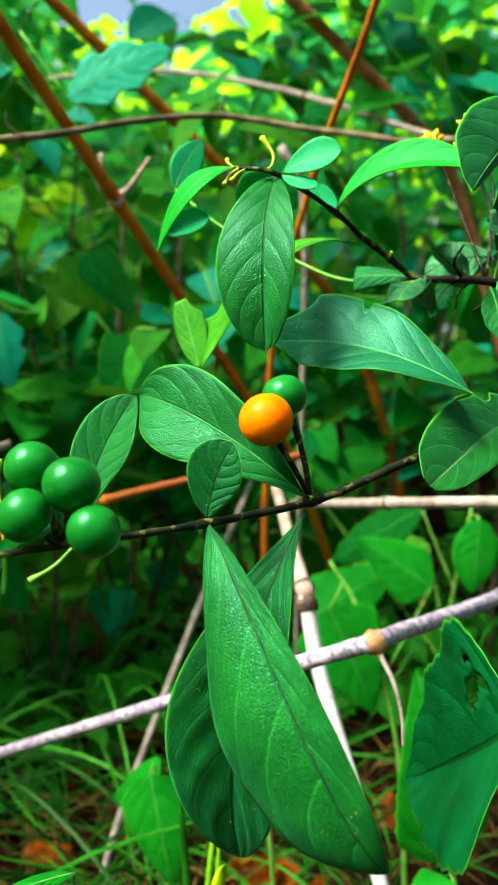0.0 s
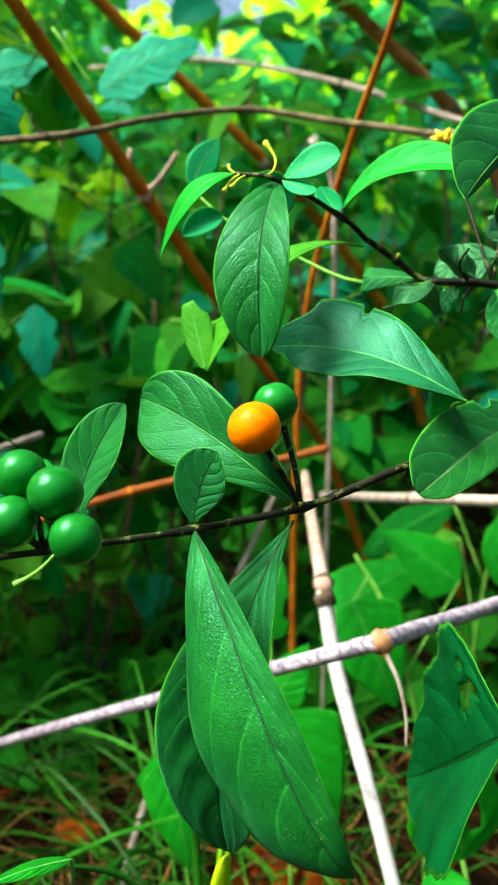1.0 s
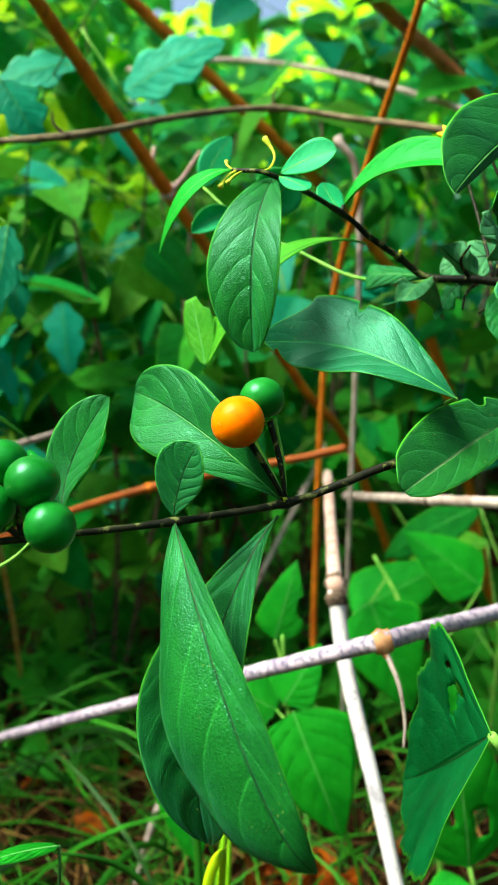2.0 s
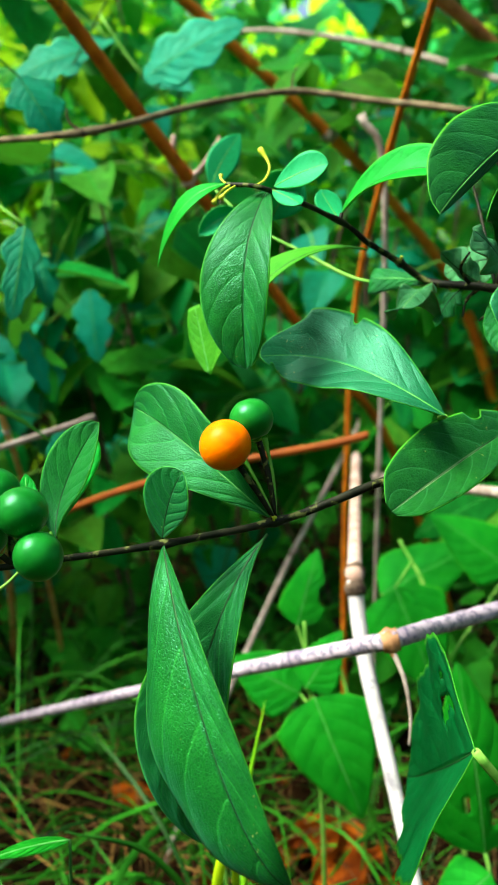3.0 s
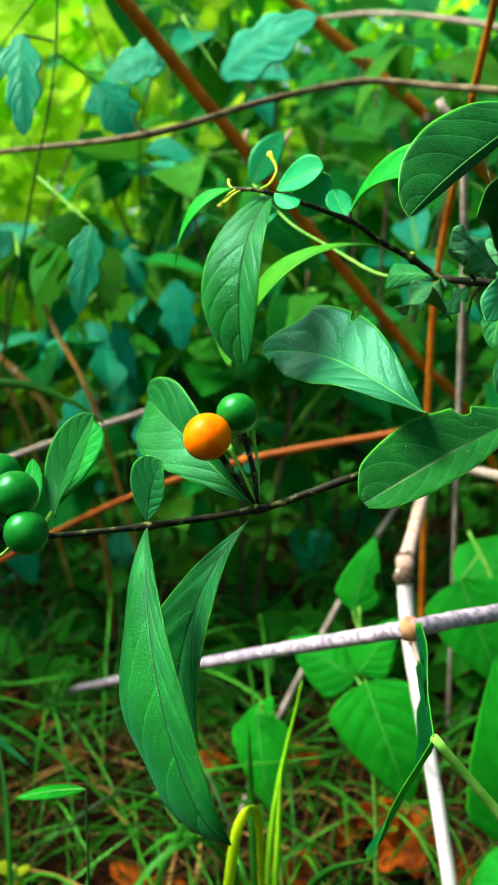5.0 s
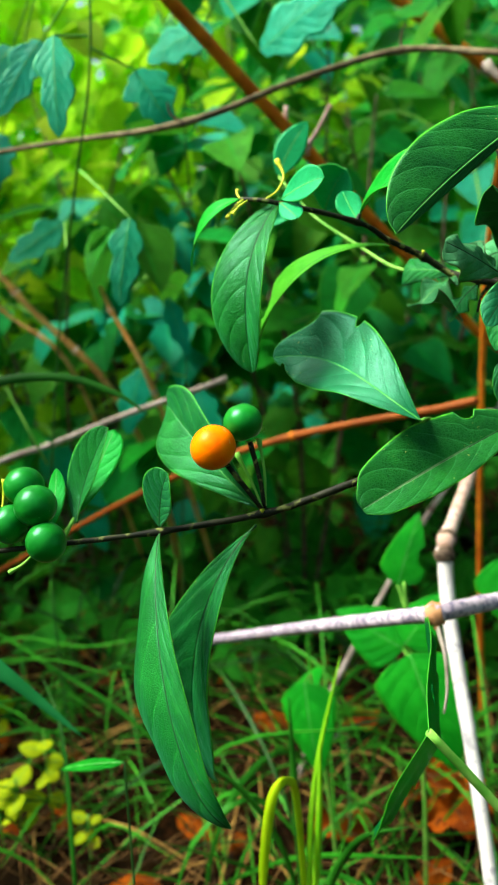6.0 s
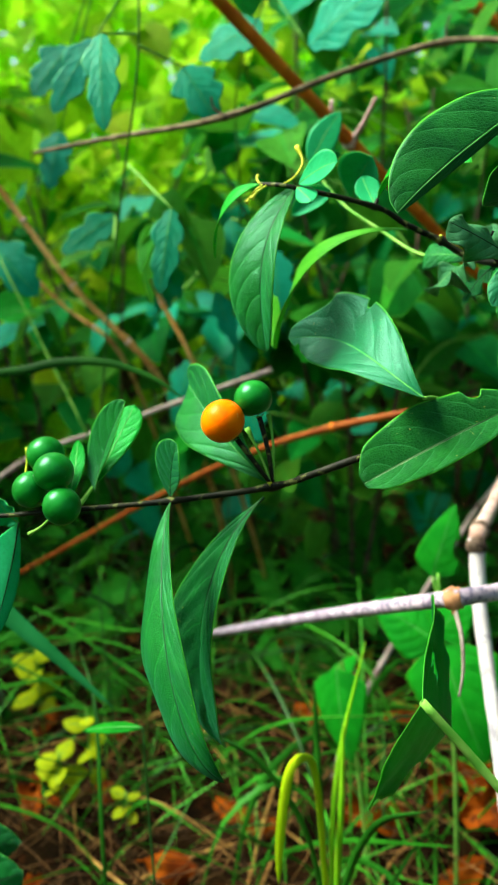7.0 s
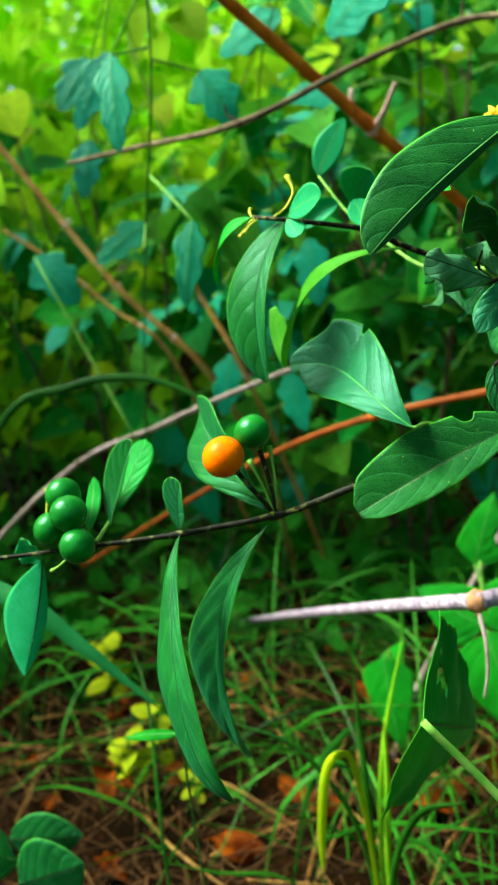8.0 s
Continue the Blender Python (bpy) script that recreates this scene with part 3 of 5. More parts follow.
leaf(shrub, (0.0240, 0.2145, 0.3500), (0.0385, 0.2060, 0.3585), (0.0555, 0.1950, 0.3550), (0.0385, 0.1990, 0.3545), (0.0405, 0.2090, 0.3640),
     lambda u: shape_ovate(u, 0.52, 0.9), LEAF_YOUNG, RIB_DARK, nu=30, nv=8, curl=-0.25, rib_r=0.00022, petiole=[(0.0236, 0.2136, 0.3478)], label="arching bright green leaf")
leaf(shrub, (0.0303, 0.2215, 0.3410), (0.0065, 0.2110, 0.3345), (-0.0137, 0.2205, 0.3068), (0.0002, 0.2190, 0.3362), (0.0101, 0.2062, 0.3352),
     lambda u: 0.10 + 0.95 * shape_ovate(u, 0.76, 0.8), LEAF_LIME, RIB_DARK, nu=36, nv=7, rib_r=0.0002, bites=[(0.80, -1, 0.07, 0.55)], label="lime green leaf bitten at its tip")
leaf(shrub, (-0.0140, 0.2200, 0.3070), (-0.0165, 0.2225, 0.3170), (-0.0192, 0.2252, 0.3262), (-0.0202, 0.2236, 0.3150), (-0.0112, 0.2205, 0.3160),
     lambda u: shape_ovate(0.9 * u, 0.5, 0.7), LEAF_LIME, RIB_LIGHT, nu=20, nv=6, rib_r=0.00015, bites=[(0.95, 1, 0.2, 0.4)])
leaf(shrub, (-0.0249, 0.2755, 0.3680), (-0.0215, 0.2790, 0.3775), (-0.0160, 0.2840, 0.3870), (-0.0262, 0.2770, 0.3795), (-0.0165, 0.2805, 0.3755),
     lambda u: shape_ovate(u, 0.5, 0.9), LEAF_PALE, RIB_LIGHT, nu=18, nv=5, rib_r=0.0002)
leaf(shrub, (-0.0020, 0.2595, 0.3540), (0.0035, 0.2530, 0.3605), (0.0095, 0.2490, 0.3655), (-0.0020, 0.2505, 0.3660), (0.0085, 0.2545, 0.3560),
     lambda u: shape_ovate(u, 0.6, 0.7), LEAF_PALE, RIB_LIGHT, nu=16, nv=5, rib_r=0.0002, curl=0.2)
leaf(shrub, (-0.0130, 0.2670, 0.3570), (-0.0190, 0.2640, 0.3555), (-0.0260, 0.2600, 0.3500), (-0.0200, 0.2620, 0.3500), (-0.0190, 0.2650, 0.3600),
     lambda u: shape_ovate(u, 0.55, 0.7), LEAF_PALE, RIB_LIGHT, nu=14, nv=5, rib_r=0.0002, curl=0.5)
# crumpled leaves round the thick end of the twig
leaf(shrub, (0.0480, 0.2248, 0.3322), (0.0400, 0.2300, 0.3335), (0.0312, 0.2348, 0.3338), (0.0400, 0.2285, 0.3310), (0.0398, 0.2315, 0.3358), shape_truncate, LEAF, RIB_LIGHT, nu=14, nv=5, curl=-0.3, rib_r=0.00015)
leaf(shrub, (0.0485, 0.2235, 0.3318), (0.0440, 0.2200, 0.3290), (0.0405, 0.2160, 0.3250), (0.0395, 0.2215, 0.3275), (0.0490, 0.2160, 0.3270), shape_truncate, LEAF_WITHERED, RIB_LIGHT, nu=24, nv=8, wave=0.8, waves=1.5, rib_r=0.00015)
leaf(shrub, (0.0660, 0.2090, 0.3345), (0.0650, 0.1980, 0.3470), (0.0630, 0.1890, 0.3530), (0.0600, 0.1960, 0.3470), (0.0690, 0.1950, 0.3450), lambda u: shape_ovate(u, 0.6, 0.7), LEAF_DARK, RIB_LIGHT, nu=28, nv=8, wave=0.4, waves=1.9, curl=0.4, rib_r=0.0002, petiole=[(0.066, 0.2125, 0.3297)])
leaf(shrub, (0.0600, 0.2160, 0.3315), (0.0550, 0.2170, 0.3350), (0.0500, 0.2160, 0.3395), (0.0560, 0.2150, 0.3390), (0.0545, 0.2190, 0.3330), lambda u: shape_ovate(u, 0.55, 0.8), LEAF_WITHERED, RIB_DARK, nu=24, nv=8, wave=0.4, waves=1.7, curl=0.5, rib_r=0.0002, petiole=[(0.0615, 0.2130, 0.3298)])
leaf(shrub, (0.0560, 0.2180, 0.3300), (0.0520, 0.2150, 0.3260), (0.0490, 0.2120, 0.3200), (0.0490, 0.2170, 0.3250), (0.0540, 0.2130, 0.3240), lambda u: shape_ovate(u, 0.5, 0.9), LEAF_DARK, RIB_DARK, nu=12, nv=5, wave=0.5, rib_r=0.0002, petiole=[(0.058, 0.216, 0.3302)])
leaf(shrub, (0.0640, 0.2100, 0.3280), (0.0640, 0.2030, 0.3210), (0.0630, 0.1990, 0.3140), (0.0600, 0.2030, 0.3200), (0.0680, 0.2020, 0.3200), lambda u: shape_ovate(u, 0.5, 0.9), LEAF, RIB_LIGHT, nu=14, nv=5, wave=0.2, rib_r=0.0002)
leaf(shrub, (0.0700, 0.2110, 0.3330), (0.0740, 0.2040, 0.3410), (0.0790, 0.1980, 0.3450), (0.0705, 0.2020, 0.3430), (0.0775, 0.2050, 0.3380), lambda u: shape_ovate(u, 0.5, 0.8), LEAF, RIB_LIGHT, nu=14, nv=5, wave=0.2, rib_r=0.0002, petiole=[(0.069, 0.2125, 0.3296)])
leaf(shrub, (0.0640, 0.1960, 0.3330), (0.0595, 0.1850, 0.3375), (0.0545, 0.1790, 0.3410), (0.0580, 0.1835, 0.3425), (0.0605, 0.1820, 0.3335), lambda u: shape_ovate(u, 0.6, 0.6), LEAF_WITHERED, RIB_DARK, nu=34, nv=9, wave=0.38, waves=2.1, curl=0.5, rib_r=0.0002, petiole=[(0.070, 0.2125, 0.3296)], label="curled greyish green leaf")
leaf(shrub, (0.0693, 0.2257, 0.3380), (0.0600, 0.2297, 0.3378), (0.0524, 0.2355, 0.3345), (0.0591, 0.2302, 0.3427), (0.0603, 0.2291, 0.3305), lambda u: shape_ovate(u, 0.55, 0.7), LEAF_WITHERED, RIB_DARK, nu=34, nv=9, wave=0.35, waves=1.9, curl=0.3, rib_r=0.0002, petiole=[(0.070, 0.2125, 0.3296)], label="crumpled slate green leaf")
leaf(shrub, (0.0690, 0.1985, 0.3335), (0.0650, 0.1950, 0.3275), (0.0618, 0.1898, 0.3212), (0.0618, 0.1925, 0.3285), (0.0680, 0.1950, 0.3245), lambda u: shape_ovate(u, 0.58, 0.7), LEAF_SLATE, RIB_DARK, nu=24, nv=8, wave=0.25, waves=1.7, curl=0.3, rib_r=0.0002, petiole=[(0.0850, 0.2130, 0.3262), (0.0760, 0.2050, 0.3330)])
leaf(shrub, (0.0655, 0.1895, 0.3130), (0.0668, 0.1880, 0.3065), (0.0700, 0.1885, 0.2985), (0.0642, 0.1868, 0.3070), (0.0702, 0.1895, 0.3070), lambda u: shape_ovate(u, 0.5, 0.8), LEAF_DARK, RIB_DARK, nu=22, nv=7, curl=0.15, rib_r=0.0002, petiole=[(0.0900, 0.2140, 0.3250), (0.0740, 0.1990, 0.3200)])
for k, pts in enumerate(([(0.058, 0.2150, 0.3305), (0.0550, 0.2130, 0.3350), (0.0570, 0.2110, 0.3390)], [(0.070, 0.2128, 0.3295), (0.0680, 0.2090, 0.3340), (0.0640, 0.2070, 0.3360)],
                         [(0.066, 0.2125, 0.3298), (0.0640, 0.2120, 0.3250), (0.0600, 0.2130, 0.3215)], [(0.060, 0.2140, 0.3302), (0.0570, 0.2150, 0.3270), (0.0560, 0.2140, 0.3225)], [(0.074, 0.2128, 0.3290), (0.0740, 0.2090, 0.3240), (0.0710, 0.2080, 0.3200)])):
    stem(shrub, pts, 0.0006, 0.0003, STEM, "withered_stalk", 6, 6, 0.2)
# the leaf that hangs from the branch's far end
leaf(shrub, (-0.0422, 0.1302, 0.2730), (-0.0471, 0.1279, 0.2555), (-0.0524, 0.1232, 0.2383), (-0.0595, 0.1243, 0.2531), (-0.0445, 0.1293, 0.2557), lambda u: shape_ovate(u, 0.55, 0.95), LEAF_PALE, RIB_DARK, nu=28, nv=8, curl=0.1, quilt=0.002, rib_r=0.0002, label="bluish green leaf hanging from the branch")
leaf(shrub, (-0.0425, 0.1304, 0.2730), (-0.0446, 0.1288, 0.2759), (-0.0460, 0.1277, 0.2800), (-0.0481, 0.1269, 0.2757), (-0.0429, 0.1300, 0.2771), lambda u: shape_ovate(u, 0.5, 0.8), LEAF_PALE, RIB_LIGHT, nu=16, nv=6, curl=0.5, wave=0.3, rib_r=0.00015)

# buds
def bud(pts, tip_r, material=STEM_YELLOW):
    bm = bmesh.new()
    tube(bm, curve_points(pts, 6), 0.00028, 0.00040, 7, 0.0, [(1.0, tip_r, 0.14)])
    return part("flower_bud", bm, material, shrub, "small yellowish bud on a curved stalk")


bud([(0.0040, 0.1960, 0.3548), (0.0058, 0.2000, 0.3570), (0.0062, 0.2040, 0.3610), (0.0035, 0.2062, 0.3655)], 1.1)
bud([(-0.0020, 0.1960, 0.3555), (-0.0045, 0.1945, 0.3535), (-0.0060, 0.1925, 0.3505)], 0.9)
bud([(-0.0005, 0.1958, 0.3552), (-0.0025, 0.1935, 0.3535), (-0.0040, 0.1920, 0.3515)], 0.9)
bud([(-0.0034, 0.1962, 0.3555), (-0.0050, 0.1975, 0.3570), (-0.0052, 0.1985, 0.3580)], 0.6)
bud([(0.0397, 0.2225, 0.3380), (0.0400, 0.2218, 0.3390)], 0.5)
bud([(0.0129, 0.1640, 0.2788), (0.0131, 0.1636, 0.2796)], 0.6)
bud([(0.0128, 0.1645, 0.2796), (0.0100, 0.1658, 0.2850), (0.0053, 0.167, 0.2928)], 1.1, STEM_GREEN)
bud([(0.0132, 0.1655, 0.2800), (0.0122, 0.1681, 0.2880), (0.0099, 0.1707, 0.2959)], 1.0, STEM_GREEN)
bud([(-0.0300, 0.1305, 0.2765), (-0.0330, 0.1290, 0.2735), (-0.0371, 0.1285, 0.2711)], 0.6, STEM_GREEN)
bud([(-0.042, 0.131, 0.2775), (-0.0445, 0.137, 0.2850), (-0.0450, 0.139, 0.2905)], 0.9)

# small yellow flowers high on the shrub
for fx, fy, fz in ((0.0544, 0.2369, 0.3731), (0.0640, 0.2330, 0.3760), (0.0635, 0.2340, 0.3700)):
    bm = bmesh.new()
    for k in range(5):
        a = k * 1.2566 + fx * 90
        d = V(math.cos(a), 0.25, math.sin(a) * 0.6 + 0.6).normalized()
        e = d.cross(V(0, 1, 0)).normalized()
        c0, c1 = V(fx, fy, fz), V(fx, fy, fz) + d * 0.0045
        q = [bm.verts.new(p) for p in (c0 - e * 0.0004, c0 + d * 0.0024 - e * 0.0011, c1, c0 + d * 0.0024 + e * 0.0011, c0 + e * 0.0004)]
        bm.faces.new(q)
    fl = part("flower", bm, PETAL, shrub, "tiny yellow flower with narrow petals")
    sol = fl.modifiers.new("thickness", "SOLIDIFY")
    sol.thickness = 0.0002
    bm = bmesh.new()
    tube(bm, curve_points([(fx, fy, fz), (fx + 0.006, fy - 0.004, fz - 0.018), (0.0640, 0.2135, 0.3300)], 5), 0.0004, 0.0005, 6)
    part("flower_stalk", bm, STEM, fl)

# berries
berry(shrub, (0.0034, 0.1585, 0.2962), 0.0056, (0.0128, 0.1645, 0.2792), BERRY_RIPE, "ripe glossy orange berry", out=(0.45, 0.35, -0.85))
berry(shrub, (0.0075, 0.1672, 0.3006), 0.0049, (0.0130, 0.1655, 0.2794), BERRY_GREEN, "small unripe dark green berry", out=(0.35, -0.05, -0.95))
FOOT = (-0.0335, 0.1336, 0.2764)
berry(shrub, (-0.0306, 0.1327, 0.2868), 0.0050, FOOT, BERRY_GREEN, "unripe glossy green berry", out=(-0.15, 0.1, -0.95))
berry(shrub, (-0.0264, 0.1300, 0.2792), 0.0047, FOOT, BERRY_GREEN, "unripe glossy green berry", out=(-0.9, 0.35, -0.4))
berry(shrub, (-0.0392, 0.1392, 0.2890), 0.0049, FOOT, BERRY_GREEN, "unripe glossy green berry", out=(0.4, -0.25, -0.85))
berry(shrub, (-0.0388, 0.1325, 0.2815), 0.0048, FOOT, BERRY_GREEN, "unripe glossy green berry", out=(0.7, 0.1, -0.7))

# ---------------------------------------------------------------- canes and dry stems
def cane(name, label, pts, r0, r1, material, joints=(), category="cane", extra=None, n=6, rough=0.10, group="dry canes"):
    ob = thing(name, pts[0], label, category, group)
    stem(ob, pts, r0, r1, material, "stalk", n, 12, rough, [(f, 0.30, 0.012) for f, _ in joints])
    cp = curve_points(pts, n)
    for f, mtl in joints:
        k = min(len(cp) - 2, max(1, round(f * (len(cp) - 1))))
        p, d = cp[k], (cp[k + 1] - cp[k - 1]).normalized()
        r = (r0 + (r1 - r0) * f) * 1.18
        bm = bmesh.new()
        tube(bm, [p + d * (r * s) for s in (-0.8, -0.55, -0.25, 0.0, 0.25, 0.55, 0.8)], r * 0.95, r * 0.95, 12, 0.3, [(0.5, 0.28, 0.25)])
        part("joint", bm, mtl, ob)
    if extra:
        extra(ob)
    return ob


def cane_spur(ob):
    stem(ob, [(0.0400, 0.2375, 0.2190), (0.0440, 0.2320, 0.2110), (0.0458, 0.2270, 0.2020), (0.0455, 0.2235, 0.1945)], 0.0009, 0.0004, BARK_PALE, "spur", 5, 7, 0.3)
    stem(ob, [(0.0392, 0.2389, 0.2200), (0.0405, 0.2360, 0.2170)], 0.0011, 0.0008, CANE_NODE, "spur_stub", 3, 7, 0.3)


cane("dry_cane", "bleached pinkish grey cane with dark flecks and a brown joint",
     [(-0.300, 0.5270, -0.002), (-0.1608, 0.4086, 0.0912), (-0.0500, 0.3147, 0.1640), (0.0235, 0.2522, 0.2112), (0.0392, 0.2389, 0.2212), (0.0512, 0.2553, 0.2190), (0.0692, 0.2800, 0.2150), (0.0992, 0.3211, 0.2088), (0.1592, 0.4033, 0.1964), (0.24, 0.52, 0.12), (0.32, 0.64, -0.01)], 0.0027, 0.0032, CANE, [(0.4, CANE_NODE)], extra=cane_spur, n=10)
cane("dry_cane", "bleached white standing cane with a knotty joint",
     [(0.078, 0.225, -0.005), (0.0500, 0.2800, 0.1100), (0.0300, 0.316, 0.178), (0.0243, 0.3289, 0.2100)], 0.0025, 0.0036, CANE_WHITE, [(0.97, BARK_BROWN)], n=10)
cane("dry_cane", "pinkish upper length of a broken cane",
     [(0.0243, 0.3289, 0.2105), (0.0215, 0.400, 0.2180), (0.0172, 0.5100, 0.2330)], 0.0034, 0.0030, CANE_PINK, [(0.05, BARK_BROWN)], n=10)
cane("dry_cane", "pale leaning cane turning golden towards its end",
     [(0.030, 0.530, 0.2150), (0.0620, 0.415, 0.2350), (0.0980, 0.290, 0.2567), (0.16, 0.08, 0.29)], 0.0031, 0.0020, BARK_PALE, [(0.42, BARK_BROWN)], n=8)
cane("dry_cane", "orange brown woody stem with a pale forked joint",
     [(-0.160, 0.268, 0.540), (-0.1122, 0.352, 0.4636), (-0.0690, 0.4200, 0.3955), (-0.0350, 0.4790, 0.3420), (-0.001, 0.538, 0.288), (0.041, 0.612, 0.221), (0.12, 0.75, -0.01)], 0.0034, 0.0030, BARK_ORANGE, [(0.333, CANE_PINK)], n=8,
     extra=lambda ob: (stem(ob, [(-0.0690, 0.4200, 0.3955), (-0.0600, 0.4150, 0.4020), (-0.0500, 0.4100, 0.4140)], 0.0018, 0.0011, CANE_PINK, "spur", 4, 6),
                       stem(ob, [(-0.0700, 0.4190, 0.3965), (-0.0760, 0.4120, 0.4010), (-0.0740, 0.4080, 0.4160)], 0.0019, 0.0012, CANE_PINK, "spur", 4, 6)))
cane("dry_cane", "slender upright golden brown cane",
     [(0.072, 0.300, 0.520), (0.0540, 0.365, 0.4600), (0.0350, 0.440, 0.4080), (0.0150, 0.500, 0.3200), (0.010, 0.52, 0.15), (0.012, 0.53, -0.01)], 0.0016, 0.0022, BARK_ORANGE, [(0.4, BARK_RED)], n=8)
cane("dry_cane", "thick reddish brown woody cane",
     [(-0.02, 0.520, 0.585), (0.0371, 0.5549, 0.5495), (0.1162, 0.6050, 0.4980), (0.17, 0.640, 0.44), (0.25, 0.68, 0.2), (0.27, 0.70, -0.01)], 0.0044, 0.0056, BARK_RED, [(0.42, BARK_PALE)], n=8)
cane("dry_cane", "orange brown stem behind the leaves",
     [(-0.19, 0.600, 0.62), (-0.0959, 0.6546, 0.5428), (0.0303, 0.7266, 0.4311), (0.12, 0.78, 0.30), (0.2, 0.82, -0.01)], 0.0045, 0.0052, BARK_ORANGE, [(0.42, BARK_PALE)], n=8)
cane("dry_cane", "pale dry cane leaning in the thicket",
     [(-0.20, 0.820, 0.60), (-0.0556, 0.6998, 0.5614), (0.1041, 0.5679, 0.4775), (0.26, 0.46, 0.36), (0.5, 0.40, -0.01)], 0.0020, 0.0026, BARK_PALE, [(0.42, BARK_BROWN)], n=8)
cane("dry_cane", "pale broken end of a cane",
     [(0.0190, 0.4640, 0.4345), (0.0330, 0.470, 0.395), (0.032, 0.50, 0.2), (0.03, 0.52, -0.01)], 0.0024, 0.0010, BARK_PALE, n=6)
cane("dry_cane", "golden orange stem lying low behind the berries",
     [(-0.40, 0.44, 0.08), (-0.1391, 0.4020, 0.2170), (0.0159, 0.3930, 0.2610), (0.0185, 0.3928, 0.2617)], 0.0019, 0.0022, BARK_GOLD, [(0.45, BARK_ORANGE)], n=12)
cane("dry_cane", "pale grey stem lying low among the grass",
     [(-0.50, 0.22, 0.0), (-0.30, 0.33, 0.195), (-0.22, 0.385, 0.236), (-0.133, 0.4354, 0.2660)], 0.0016, 0.0019, BARK_PALE, [(0.42, BARK_BROWN)], n=8)
cane("dry_cane", "brown jointed cane with pale joints leaning in the grass",
     [(-0.4600, 0.415, 0.545), (-0.3706, 0.4367, 0.4131), (-0.3079, 0.4510, 0.3232), (-0.2462, 0.4698, 0.2499), (-0.245, 0.53, 0.14), (-0.29, 0.62, -0.01)], 0.0022, 0.0026, BARK_DULL, [(0.14, CANE_PINK), (0.27, CANE_PINK), (0.40, CANE_PINK), (0.52, CANE_PINK)], n=10)
cane("dry_cane", "thin brown jointed cane leaning in the grass", [(-0.3884, 0.4196, 0.3773), (-0.3498, 0.4349, 0.3448), (-0.3147, 0.4468, 0.3085), (-0.2716, 0.4612, 0.2632), (-0.29, 0.54, 0.12), (-0.32, 0.62, -0.01)], 0.0014, 0.0018, BARK_DULL, [(0.3, BARK_PALE), (0.5, BARK_PALE)], n=8)
cane("dry_cane", "short brown jointed cane in the grass", [(-0.2299, 0.4453, 0.3259), (-0.2228, 0.4452, 0.3101), (-0.1951, 0.4467, 0.2544), (-0.2050, 0.5200, 0.1200), (-0.23, 0.60, -0.01)], 0.0016, 0.0018, BARK_DULL, [(0.25, CANE_PINK), (0.5, BARK_PALE)], n=8)
cane("dry_cane", "thin pale cane slanting to the ground", [(0.02, 0.76, 0.24), (-0.0224, 0.5977, 0.1636), (-0.0378, 0.5371, 0.1353), (-0.075, 0.44, 0.05), (-0.09, 0.41, -0.005)], 0.0022, 0.0018, BARK_PALE, [(0.42, BARK_BROWN)], n=8)
cane("bowed_cane", "thin brown bowed twig with short knobs",
     [(-0.2621, 0.3793, 0.4077), (-0.18, 0.350, 0.4035), (-0.0910, 0.3260, 0.4000), (-0.05, 0.370, 0.4200), (-0.0127, 0.4089, 0.4340), (0.03, 0.400, 0.4250), (0.0685, 0.3787, 0.4133), (0.15, 0.33, 0.380), (0.3, 0.30, 0.2), (0.34, 0.30, -0.01)],
     0.0013, 0.0018, BARK_TAN, [(0.222, BARK_BROWN), (0.444, BARK_BROWN)], n=8,
     extra=lambda ob: (stem(ob, [(-0.0910, 0.3260, 0.4000), (-0.0960, 0.324, 0.4040), (-0.0965, 0.323, 0.4090)], 0.0008, 0.0004, BARK_BROWN, "spur", 4, 6),
                       stem(ob, [(-0.0127, 0.4089, 0.4340), (-0.0125, 0.408, 0.4400), (-0.0105, 0.408, 0.4450)], 0.0008, 0.0004, BARK_BROWN, "spur", 4, 6)))

# ---------------------------------------------------------------- vine with the holed leaf, close to the eye
def heart(parent, B, T, half, normal, material=LEAF_HEART, rib=RIB_LIGHT, shape=shape_heart, back=None, **kw):
    """A leaf from its base, tip, half width and facing; back: where its petiole starts."""
    B, T = V(B), V(T)
    d = (T - B).normalized()
    side = d.cross(V(normal)).normalized()
    n = side.cross(d).normalized()
    M = (B + T) * 0.5 + n * (0.06 * (T - B).length)
    h = half * max(shape(0.5), 0.05)
    return leaf(parent, B, M, T, M - side * h - n * h * 0.15, M + side * h - n * h * 0.15, shape, material, rib, petiole=[back] if back else None, **kw)


